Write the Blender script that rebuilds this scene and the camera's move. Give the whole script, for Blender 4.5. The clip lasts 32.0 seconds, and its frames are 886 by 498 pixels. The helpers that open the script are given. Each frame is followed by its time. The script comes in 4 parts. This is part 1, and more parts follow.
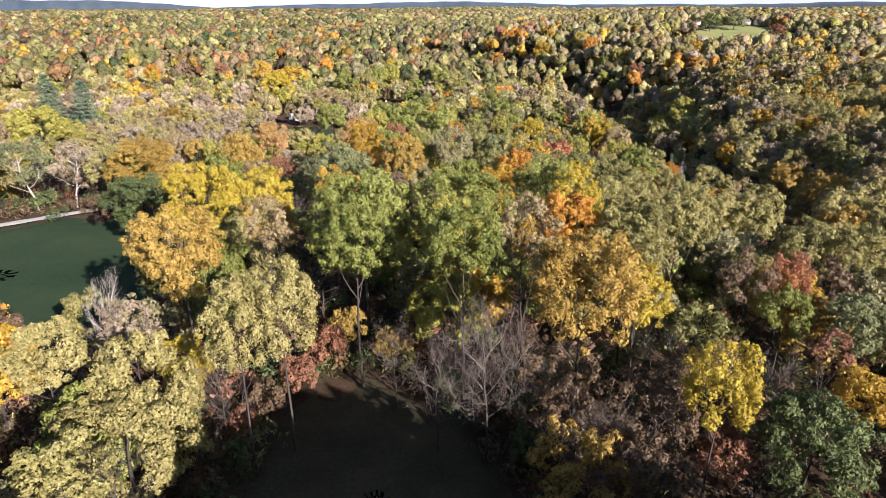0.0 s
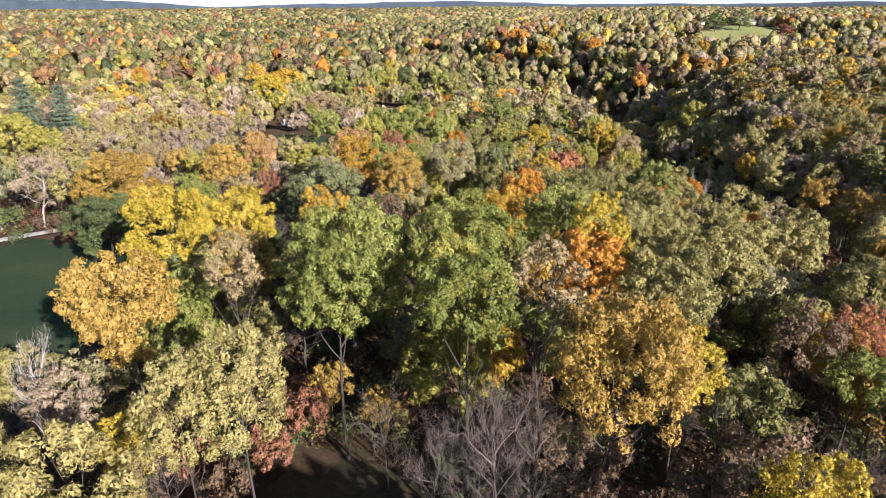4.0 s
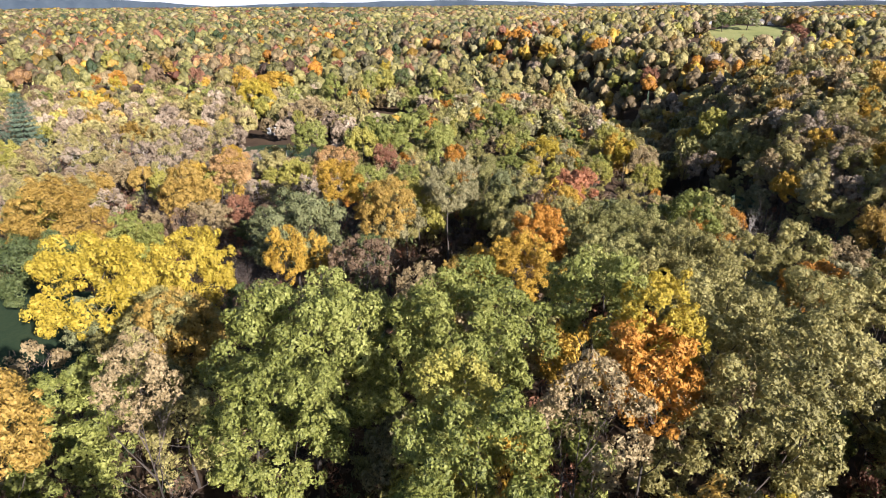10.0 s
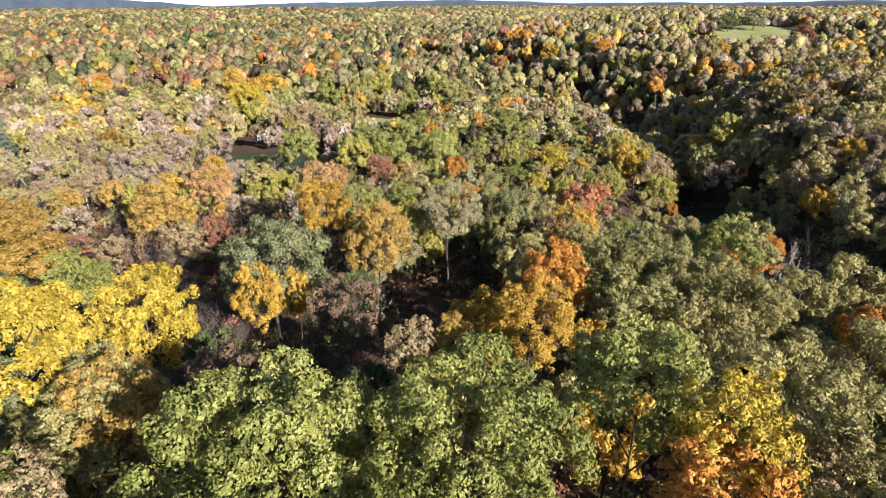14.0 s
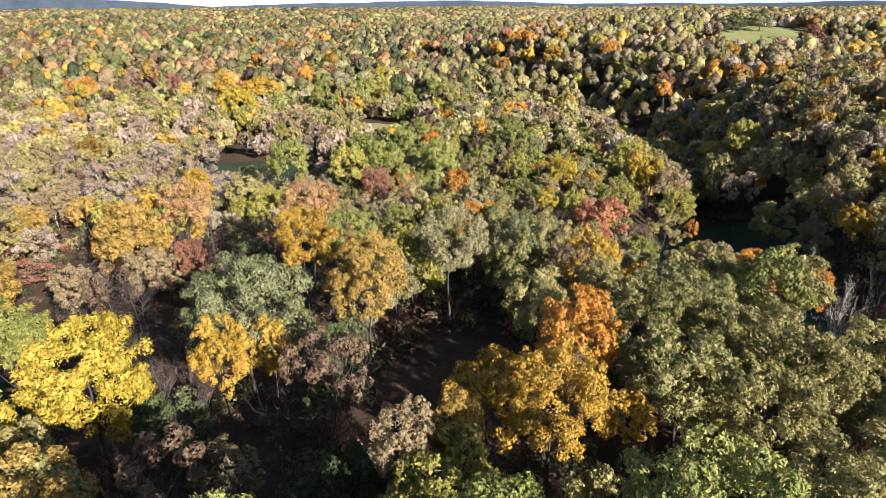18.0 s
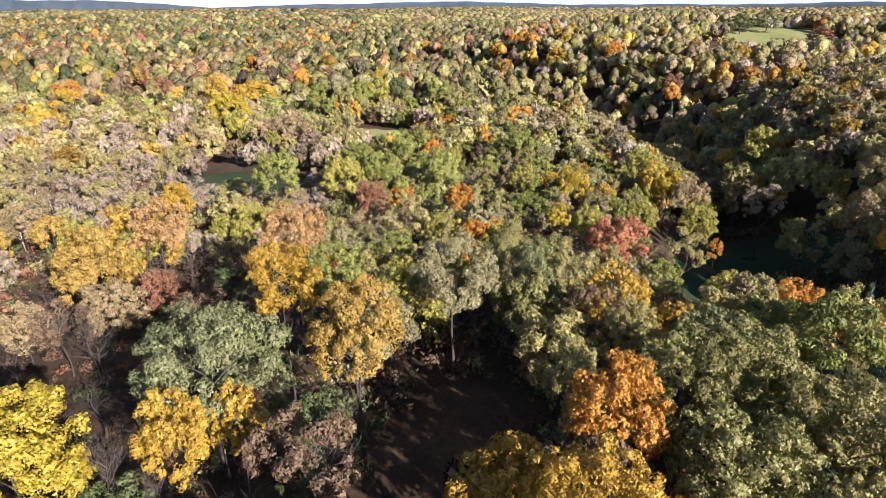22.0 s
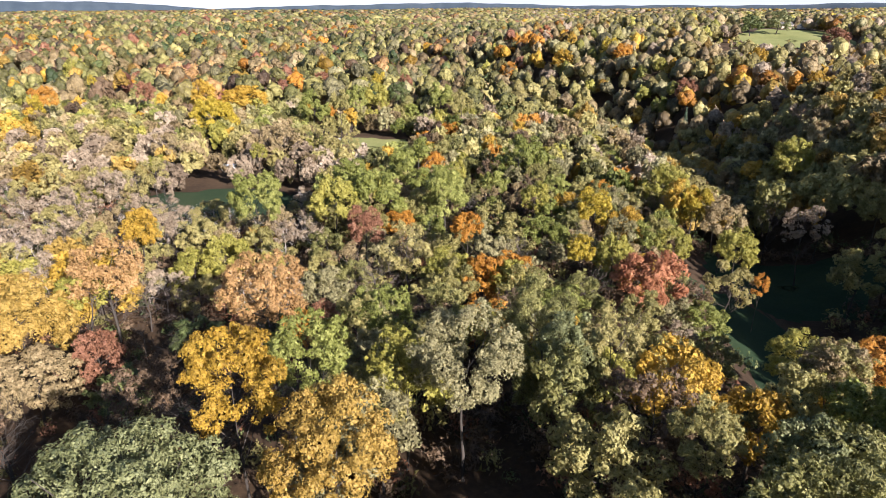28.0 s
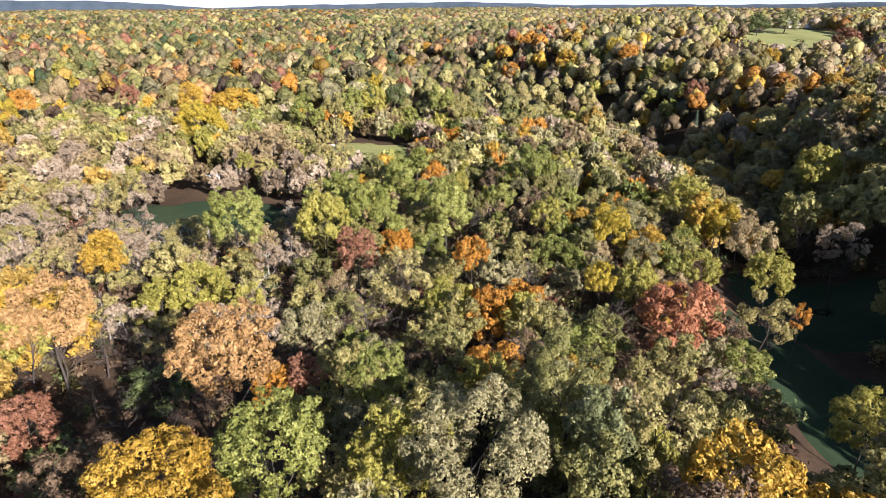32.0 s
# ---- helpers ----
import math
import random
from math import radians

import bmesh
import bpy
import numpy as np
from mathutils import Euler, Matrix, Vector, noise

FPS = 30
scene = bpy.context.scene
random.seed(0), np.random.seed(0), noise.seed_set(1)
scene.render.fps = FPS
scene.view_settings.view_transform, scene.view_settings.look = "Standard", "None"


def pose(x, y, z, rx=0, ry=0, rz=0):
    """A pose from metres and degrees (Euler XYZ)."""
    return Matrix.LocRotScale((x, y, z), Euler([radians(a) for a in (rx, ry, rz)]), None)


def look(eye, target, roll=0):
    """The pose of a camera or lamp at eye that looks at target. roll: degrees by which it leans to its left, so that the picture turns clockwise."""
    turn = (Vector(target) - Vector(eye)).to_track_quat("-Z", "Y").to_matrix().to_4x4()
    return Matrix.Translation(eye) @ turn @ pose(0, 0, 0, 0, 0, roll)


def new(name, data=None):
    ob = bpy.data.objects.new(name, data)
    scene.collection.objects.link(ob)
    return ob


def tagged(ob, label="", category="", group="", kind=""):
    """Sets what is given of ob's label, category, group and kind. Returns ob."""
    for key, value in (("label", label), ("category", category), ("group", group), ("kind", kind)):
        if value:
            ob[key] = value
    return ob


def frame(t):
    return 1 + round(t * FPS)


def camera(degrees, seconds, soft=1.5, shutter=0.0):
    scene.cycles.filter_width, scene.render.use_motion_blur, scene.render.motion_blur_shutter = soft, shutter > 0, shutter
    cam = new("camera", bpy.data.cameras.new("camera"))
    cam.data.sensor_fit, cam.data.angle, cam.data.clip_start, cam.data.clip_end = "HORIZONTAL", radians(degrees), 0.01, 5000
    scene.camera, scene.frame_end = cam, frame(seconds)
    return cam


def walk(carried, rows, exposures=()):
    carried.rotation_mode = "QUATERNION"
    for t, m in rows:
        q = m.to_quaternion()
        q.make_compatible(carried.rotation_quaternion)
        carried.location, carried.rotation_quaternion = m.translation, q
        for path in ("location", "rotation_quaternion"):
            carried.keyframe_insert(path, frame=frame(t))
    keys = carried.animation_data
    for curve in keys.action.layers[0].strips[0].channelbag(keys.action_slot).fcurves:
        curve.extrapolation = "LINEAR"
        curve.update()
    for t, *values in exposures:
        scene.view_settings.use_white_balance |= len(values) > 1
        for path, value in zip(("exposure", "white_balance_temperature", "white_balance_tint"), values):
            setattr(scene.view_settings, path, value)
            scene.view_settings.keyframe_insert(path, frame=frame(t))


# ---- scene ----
cam = camera(72.0, 32.0, soft=0.7)
PATH = [
    (0, pose(0.000, -0.000, 42.000, 68.202, 0.000, -0.000)),
    (2, pose(-0.030, 5.976, 42.153, 68.193, 0.000, -0.001)),
    (4, pose(0.032, 12.185, 42.233, 68.170, 0.000, -0.009)),
    (6, pose(0.147, 18.519, 42.255, 68.142, 0.000, -0.019)),
    (8, pose(0.282, 24.890, 42.238, 68.116, 0.000, -0.028)),
    (10, pose(0.410, 31.227, 42.194, 68.095, 0.000, -0.035)),
    (12, pose(0.509, 37.477, 42.133, 68.086, 0.000, -0.037)),
    (14, pose(0.564, 43.604, 42.064, 68.088, 0.000, -0.033)),
    (16, pose(0.565, 49.589, 41.992, 68.103, 0.000, -0.024)),
    (18, pose(0.511, 55.432, 41.922, 68.131, 0.000, -0.009)),
    (20, pose(0.402, 61.149, 41.854, 68.167, 0.000, 0.011)),
    (22, pose(0.249, 66.776, 41.785, 68.210, 0.000, 0.034)),
    (24, pose(0.065, 72.365, 41.713, 68.252, 0.000, 0.058)),
    (26, pose(-0.128, 77.986, 41.629, 68.287, 0.000, 0.081)),
    (28, pose(-0.305, 83.726, 41.526, 68.306, 0.000, 0.098)),
    (30, pose(-0.432, 89.689, 41.391, 68.298, 0.000, 0.105)),
    (32, pose(-0.471, 96.000, 41.211, 68.253, 0.000, 0.098)),
]
walk(cam, [(t, m @ pose(0, 0, 0, 0, 0, -0.18)) for t, m in PATH])

# ---- world, sun ----
SUN_EL, SUN_DIR = 24.0, (0.62, -0.785)
world = bpy.data.worlds.new("world")
scene.world = world
world.use_nodes = True
wn = world.node_tree
sky = wn.nodes.new("ShaderNodeTexSky")
sky.sky_type = "NISHITA"
sky.sun_disc = False
sky.sun_elevation = radians(SUN_EL)
sky.sun_rotation = math.atan2(SUN_DIR[0], SUN_DIR[1])
sky.dust_density = 0.7
sky.ozone_density = 2.0
wn.nodes["Background"].inputs["Strength"].default_value = 0.054
wn.links.new(sky.outputs[0], wn.nodes["Background"].inputs["Color"])
sun = new("sun", bpy.data.lights.new("sun", "SUN"))
sun.data.energy = 5.0
sun.data.angle = radians(0.6)
sun.data.color = (1.0, 0.92, 0.83)
up = math.tan(radians(SUN_EL))
sun.matrix_world = look((SUN_DIR[0] * 100, SUN_DIR[1] * 100, up * 100), (0, 0, 0))
scene.view_settings.exposure = 1.19
scene.view_settings.use_white_balance = True
scene.view_settings.white_balance_temperature, scene.view_settings.white_balance_tint = 6080.0, 16.0


# ---- materials ----
def material(name):
    m = bpy.data.materials.new(name)
    m.use_nodes = True
    nt = m.node_tree
    return m, nt, nt.nodes["Principled BSDF"]


def ramp(nt, fac, stops):
    r = nt.nodes.new("ShaderNodeValToRGB")
    while len(r.color_ramp.elements) < len(stops):
        r.color_ramp.elements.new(0.5)
    for e, (p, c) in zip(r.color_ramp.elements, stops):
        e.position, e.color = p, (*c, 1)
    nt.links.new(fac, r.inputs[0])
    return r.outputs[0]


def noise_node(nt, scale, detail=3.0, coord="Object", rough=0.6):
    tc = nt.nodes.new("ShaderNodeTexCoord")
    n = nt.nodes.new("ShaderNodeTexNoise")
    n.inputs["Scale"].default_value, n.inputs["Detail"].default_value = scale, detail
    n.inputs["Roughness"].default_value = rough
    nt.links.new(tc.outputs[coord], n.inputs["Vector"])
    return n


def math_node(nt, op, a, b):
    n = nt.nodes.new("ShaderNodeMath")
    n.operation = op
    for s, v in zip(n.inputs, (a, b)):
        if isinstance(v, (int, float)):
            s.default_value = v
        else:
            nt.links.new(v, s)
    return n.outputs[0]


def foliage(name, dark, main, light, see_through=0.16, near=True, gap=3.6, holes=0.495):
    """Leaves: the colour drifts from tree to tree, from bough to bough and from leaf to leaf; light falls between them."""
    m, nt, bsdf = material(name)
    n = noise_node(nt, 0.35, 3.0)
    geo = nt.nodes.new("ShaderNodeNewGeometry")
    info = nt.nodes.new("ShaderNodeObjectInfo")
    tint = nt.nodes.new("ShaderNodeAttribute")
    tint.attribute_name = "tint"
    fine = nt.nodes.new("ShaderNodeTexNoise")
    fine.inputs["Scale"].default_value, fine.inputs["Detail"].default_value = (9.0 if near else 1.5), 2.0
    nt.links.new(geo.outputs["Position"], fine.inputs["Vector"])
    grain = math_node(nt, "SUBTRACT", fine.outputs["Fac"], 0.5)
    f = math_node(nt, "MULTIPLY", n.outputs["Fac"], 0.75)
    f = math_node(nt, "ADD", f, math_node(nt, "MULTIPLY", geo.outputs["Random Per Island"], 0.30 if near else 0.10))
    f = math_node(nt, "ADD", f, math_node(nt, "MULTIPLY", info.outputs["Random"], 0.16))
    f = math_node(nt, "ADD", f, math_node(nt, "MULTIPLY", tint.outputs["Fac"], 0.45))
    f = math_node(nt, "ADD", f, math_node(nt, "MULTIPLY", grain, 0.8))
    f = math_node(nt, "SUBTRACT", f, 0.18)
    c = ramp(nt, f, [(0.08, dark), (0.45, main), (0.85, light)])
    nt.links.new(c, bsdf.inputs["Base Color"])
    bump = nt.nodes.new("ShaderNodeBump")
    bump.inputs["Strength"].default_value, bump.inputs["Distance"].default_value = 0.9, 0.10 if near else 0.7
    nt.links.new(fine.outputs["Fac"], bump.inputs["Height"])
    nt.links.new(bump.outputs[0], bsdf.inputs["Normal"])
    bsdf.inputs["Roughness"].default_value = 0.5
    bsdf.inputs["Specular IOR Level"].default_value = 0.4
    tr = nt.nodes.new("ShaderNodeBsdfTranslucent")
    nt.links.new(c, tr.inputs["Color"])
    mix = nt.nodes.new("ShaderNodeMixShader")
    mix.inputs[0].default_value = see_through
    nt.links.new(bsdf.outputs[0], mix.inputs[1])
    nt.links.new(tr.outputs[0], mix.inputs[2])
    out = mix.outputs[0]
    if near:
        cut = nt.nodes.new("ShaderNodeTexNoise")
        cut.inputs["Scale"].default_value, cut.inputs["Detail"].default_value = gap, 2.0
        nt.links.new(geo.outputs["Position"], cut.inputs["Vector"])
        leaf = nt.nodes.new("ShaderNodeMixShader")
        nt.links.new(math_node(nt, "GREATER_THAN", cut.outputs["Fac"], holes), leaf.inputs[0])
        nt.links.new(nt.nodes.new("ShaderNodeBsdfTransparent").outputs[0], leaf.inputs[1])
        nt.links.new(out, leaf.inputs[2])
        out = leaf.outputs[0]
    nt.links.new(out, nt.nodes["Material Output"].inputs["Surface"])
    return m


LEAF_COLOURS = {
    "green": ("leaves_green", (0.060, 0.078, 0.016), (0.232, 0.248, 0.050), (0.500, 0.495, 0.155)),
    "deep": ("leaves_deep_green", (0.034, 0.054, 0.020), (0.115, 0.145, 0.045), (0.280, 0.300, 0.110)),
    "grey": ("leaves_grey_green", (0.060, 0.072, 0.032), (0.205, 0.218, 0.090), (0.440, 0.440, 0.210)),
    "olive": ("leaves_olive", (0.092, 0.086, 0.028), (0.305, 0.270, 0.086), (0.590, 0.510, 0.205)),
    "lime": ("leaves_yellow_green", (0.125, 0.125, 0.024), (0.350, 0.320, 0.060), (0.600, 0.520, 0.130)),
    "yellow": ("leaves_yellow", (0.200, 0.145, 0.012), (0.480, 0.360, 0.034), (0.680, 0.540, 0.100)),
    "gold": ("leaves_gold", (0.180, 0.104, 0.012), (0.500, 0.312, 0.036), (0.720, 0.490, 0.095)),
    "orange": ("leaves_orange", (0.200, 0.080, 0.010), (0.530, 0.245, 0.030), (0.720, 0.390, 0.090)),
    "russet": ("leaves_russet", (0.125, 0.050, 0.029), (0.310, 0.140, 0.076), (0.480, 0.260, 0.165)),
    "red": ("leaves_red", (0.190, 0.068, 0.034), (0.440, 0.180, 0.085), (0.600, 0.300, 0.150)),
    "tan": ("leaves_tan", (0.125, 0.088, 0.042), (0.330, 0.245, 0.118), (0.540, 0.430, 0.235)),
    "cream": ("leaves_pale_yellow", (0.145, 0.118, 0.038), (0.370, 0.315, 0.108), (0.600, 0.525, 0.230)),
    "pink": ("leaves_faded_pink", (0.145, 0.104, 0.068), (0.375, 0.288, 0.195), (0.580, 0.475, 0.350)),
    "brown": ("leaves_brown", (0.062, 0.039, 0.024), (0.165, 0.106, 0.060), (0.300, 0.207, 0.124)),
    "amber": ("leaves_golden_tan", (0.140, 0.084, 0.016), (0.410, 0.265, 0.052), (0.620, 0.440, 0.130)),
    "sage": ("leaves_grey_tan", (0.086, 0.078, 0.038), (0.290, 0.258, 0.122), (0.530, 0.478, 0.250)),
    "moss": ("leaves_muted_green", (0.060, 0.062, 0.020), (0.225, 0.214, 0.062), (0.480, 0.440, 0.175)),
    "peach": ("leaves_pale_orange", (0.160, 0.086, 0.034), (0.460, 0.270, 0.100), (0.660, 0.440, 0.210)),
    "pine": ("pine_needles", (0.026, 0.044, 0.028), (0.085, 0.125, 0.078), (0.190, 0.245, 0.155)),
}
LEAF = {k: foliage(*v, see_through=0.12 if k == "pine" else 0.16, gap=9.0 if k == "pine" else 3.6) for k, v in LEAF_COLOURS.items()}
MID_LEAF = {k: foliage("mid_" + v[0], *v[1:], gap=1.9, holes=0.45) for k, v in LEAF_COLOURS.items()}


FAR_LEAF = {k: foliage("far_" + v[0], *v[1:], near=False) for k, v in LEAF_COLOURS.items()}
KINDS = list(LEAF)


def bark(name, dark, light, scale=3.0):
    m, nt, bsdf = material(name)
    n = noise_node(nt, scale, 5.0)
    c = ramp(nt, n.outputs["Fac"], [(0.3, dark), (0.7, light)])
    nt.links.new(c, bsdf.inputs["Base Color"])
    bsdf.inputs["Roughness"].default_value = 0.9
    b = nt.nodes.new("ShaderNodeBump")
    b.inputs["Strength"].default_value = 0.6
    nt.links.new(n.outputs["Fac"], b.inputs["Height"])
    nt.links.new(b.outputs[0], bsdf.inputs["Normal"])
    return m


BARK = bark("bark_brown", (0.032, 0.026, 0.021), (0.100, 0.082, 0.067))
BARK_GREY = bark("bark_grey", (0.080, 0.062, 0.054), (0.225, 0.178, 0.152))
BARK_WHITE = bark("bark_white", (0.340, 0.295, 0.260), (0.680, 0.610, 0.550))


def ground_material(name, stops, fine, coarse, bump=0.4):
    m, nt, bsdf = material(name)
    a = noise_node(nt, coarse, 4.0)
    b = noise_node(nt, fine, 6.0, rough=0.7)
    f = math_node(nt, "ADD", math_node(nt, "MULTIPLY", a.outputs["Fac"], 0.55), math_node(nt, "MULTIPLY", b.outputs["Fac"], 0.45))
    nt.links.new(ramp(nt, f, stops), bsdf.inputs["Base Color"])
    bsdf.inputs["Roughness"].default_value = 0.95
    bsdf.inputs["Specular IOR Level"].default_value = 0.2
    bp = nt.nodes.new("ShaderNodeBump")
    bp.inputs["Strength"].default_value, bp.inputs["Distance"].default_value = bump, 0.2
    nt.links.new(b.outputs["Fac"], bp.inputs["Height"])
    nt.links.new(bp.outputs[0], bsdf.inputs["Normal"])
    return m


LITTER = ground_material("leaf_litter", [(0.3, (0.030, 0.020, 0.013)), (0.5, (0.070, 0.045, 0.027)), (0.7, (0.130, 0.083, 0.046))], 1.6, 0.08)
# Part of the tree shade is put into the next two grass colours.
MEADOW = ground_material("shaded_meadow_grass", [(0.32, (0.015, 0.033, 0.015)), (0.5, (0.026, 0.048, 0.021)), (0.68, (0.048, 0.064, 0.027))], 2.2, 0.06)
ROUGH = ground_material("shaded_rough_grass", [(0.32, (0.034, 0.029, 0.018)), (0.5, (0.066, 0.055, 0.031)), (0.68, (0.110, 0.090, 0.050))], 2.6, 0.09)
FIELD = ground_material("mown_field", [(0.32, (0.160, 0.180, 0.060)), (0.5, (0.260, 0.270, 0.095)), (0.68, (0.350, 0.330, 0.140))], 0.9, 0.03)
GRAVEL = ground_material("pale_gravel", [(0.3, (0.30, 0.28, 0.26)), (0.5, (0.44, 0.42, 0.39)), (0.7, (0.55, 0.53, 0.50))], 5.0, 0.4)


# ---- the land ----
def smooth(a, b, v):
    t = np.clip((v - a) / (b - a), 0, 1)
    return t * t * (3 - 2 * t)


VALLEY_Y = [-200, 0, 80, 160, 200, 260, 330, 420, 520, 650, 900]
VALLEY_X = [85, 74, 64, 62, 72, 86, 96, 74, 20, -70, -260]


def land(x, y):
    """The height of the ground: a wooded ridge, a valley that bends round its foot, hills rising behind."""
    x, y = np.asarray(x, float), np.asarray(y, float)
    z = -4.0 * smooth(120, 190, y) * np.exp(-((x / 60) ** 2)) + 0 * x
    vx = np.interp(y, VALLEY_Y, VALLEY_X)
    deep = np.interp(y, [60, 150, 220, 300, 420, 520, 650, 900], [0, 12, 15, 25, 31, 25, 14, 0])
    z = z - deep * np.exp(-(((x - vx) / (26 + 0.05 * np.maximum(y - 200, 0))) ** 2))
    z = z - 20 * np.exp(-(((x + 235) / 75) ** 2 + ((y - 440) / 70) ** 2))
    z = z - 4.0 * smooth(30, 110, x) * smooth(120, 240, y) * (1 - smooth(330, 480, y))
    z = z + 6.0 * smooth(vx + 18, vx + 110, x) * smooth(60, 160, y) * (1 - smooth(520, 760, y))
    hills = 9 * np.sin(x / 190 + 0.6) * np.sin(y / 260 - 0.4) + 5 * np.sin(x / 83 + y / 131) + 3 * np.sin(x / 57 - y / 71 + 2)
    z = z + (hills + 2) * smooth(330, 620, y) * (1 - 0.6 * smooth(1000, 1700, y))
    farm = np.exp(-(((x - 310) / 105) ** 4 + ((y - 668) / 118) ** 6))
    z = z * (1 - farm) + farm * (7.5 + (np.clip(y, 540, 705) - 570) * 0.10)
    z = z - 13 * np.exp(-(((x - 238) / 55) ** 4 + ((y - 508) / 48) ** 4))
    far = 6 * np.sin(x / 420 + 1.1) * np.sin(y / 610) + 4 * np.sin(x / 233 - y / 370)
    z = z + far * smooth(900, 1800, y) + 5 * smooth(1200, 4600, y)
    return z


def h(x, y):
    return float(land(x, y))


def mesh_from(name, verts, faces, mats, face_mat=None, tint=None, smooth_shade=False):
    """A mesh from arrays; faces is an array of equal-sized polygons."""
    me = bpy.data.meshes.new(name)
    k = faces.shape[1]
    me.vertices.add(len(verts))
    me.vertices.foreach_set("co", np.asarray(verts, np.float32).ravel())
    me.loops.add(faces.size)
    me.loops.foreach_set("vertex_index", faces.astype(np.int32).ravel())
    me.polygons.add(len(faces))
    me.polygons.foreach_set("loop_start", np.arange(0, faces.size, k, dtype=np.int32))
    for m in mats:
        me.materials.append(m)
    if face_mat is not None:
        me.polygons.foreach_set("material_index", np.asarray(face_mat, np.int32))
    if smooth_shade:
        me.polygons.foreach_set("use_smooth", np.ones(len(faces), bool))
    if tint is not None:
        me.attributes.new("tint", "FLOAT", "FACE").data.foreach_set("value", np.asarray(tint, np.float32))
    me.update(calc_edges=True)
    return me


def grid_faces(nx, ny):
    i = np.arange(nx * ny).reshape(ny, nx)
    return np.stack([i[:-1, :-1], i[:-1, 1:], i[1:, 1:], i[1:, :-1]], -1).reshape(-1, 4)


def build_ground():
    u = np.linspace(-1, 1, 221)
    xs = 120 * u + 4380 * np.sign(u) * np.abs(u) ** 4.5
    v = np.linspace(0, 1, 281)
    ys = -350 + 850 * v + 4350 * v ** 5
    X, Y = np.meshgrid(xs, ys)
    Z = land(X, Y) + 0.15 * np.sin(X * 0.9) * np.sin(Y * 0.8 + X * 0.3)
    me = mesh_from("ground", np.stack([X, Y, Z], -1).reshape(-1, 3), grid_faces(len(xs), len(ys)), [LITTER], smooth_shade=True)
    tagged(new("ground", me), "leaf-strewn brown forest floor over rolling hills", "ground", kind="structure")


build_ground()

# Open ground: name, centre, half axes, turn in degrees, material, label
OPEN = [
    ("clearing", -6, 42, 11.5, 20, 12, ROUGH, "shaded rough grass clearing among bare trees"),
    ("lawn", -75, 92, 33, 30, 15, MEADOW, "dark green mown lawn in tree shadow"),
    ("clearing", 1, 113, 8, 17, -12, LITTER, "leaf-covered dirt clearing under tall trees"),
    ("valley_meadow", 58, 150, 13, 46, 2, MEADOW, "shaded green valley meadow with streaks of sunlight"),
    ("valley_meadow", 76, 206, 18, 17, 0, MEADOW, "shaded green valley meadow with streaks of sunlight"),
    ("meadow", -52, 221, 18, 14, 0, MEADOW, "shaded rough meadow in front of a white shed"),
    ("meadow", -25, 290, 17, 17, 0, FIELD, "sunlit pale green meadow beside dark woods"),
    ("field", 294, 628, 46, 74, -28, FIELD, "pale green mown hilltop field"),
]


GLADES = [("", -59, 247, 4, 5.5, 0, None, ""), ("", 58, 168, 15, 42, 2, None, ""), ("", 318, 722, 60, 26, 8, None, ""),
          ("", -58, 244, 4.5, 6, 0, None, ""), ("", -50, 72, 9, 11, 0, None, ""), ("", 41, 153, 4, 8, 0, None, ""), ("", -23, 272, 9, 9, 0, None, "")]


def openness(x, y):
    """Below 1 inside one of the open places."""
    best = np.full(np.shape(x), 9.0)
    for _, cx, cy, a, b, turn, _, _ in OPEN + GLADES:
        c, s = math.cos(radians(turn)), math.sin(radians(turn))
        dx, dy = np.asarray(x) - cx, np.asarray(y) - cy
        p, q = dx * c + dy * s, -dx * s + dy * c
        best = np.minimum(best, np.sqrt((p / a) ** 2 + (q / b) ** 2) + 0.06 * np.sin(dx * 0.7) + 0.06 * np.sin(dy * 0.9))
    return best


def build_open():
    for name, cx, cy, a, b, turn, mat, label in OPEN:
        n, rings = 64, 14
        th = np.linspace(0, 2 * math.pi, n, endpoint=False)
        rr = np.linspace(0, 1.08, rings + 1)[1:]
        wob = 1 + 0.06 * np.sin(3 * th + cx) + 0.05 * np.sin(7 * th + cy) + 0.03 * np.sin(13 * th)
        P, Q = np.outer(rr, a * np.cos(th) * wob), np.outer(rr, b * np.sin(th) * wob)
        c, s = math.cos(radians(turn)), math.sin(radians(turn))
        X, Y = cx + P * c - Q * s, cy + P * s + Q * c
        verts = np.stack([X, Y, land(X, Y) + 0.32 - 0.35 * (rr[:, None] > 1.0)], -1).reshape(-1, 3)
        verts = np.vstack([verts, [[cx, cy, h(cx, cy) + 0.32]]])
        f = []
        for k in range(rings - 1):
            for j in range(n):
                j2 = (j + 1) % n
                f.append((k * n + j, k * n + j2, (k + 1) * n + j2, (k + 1) * n + j))
        me = bpy.data.meshes.new(name)
        me.from_pydata(verts.tolist(), [], f + [(len(verts) - 1, j, (j + 1) % n) for j in range(n)])
        me.materials.append(mat)
        me.polygons.foreach_set("use_smooth", np.ones(len(me.polygons), bool))
        tagged(new(name, me), label, "meadow", kind="structure")


build_open()


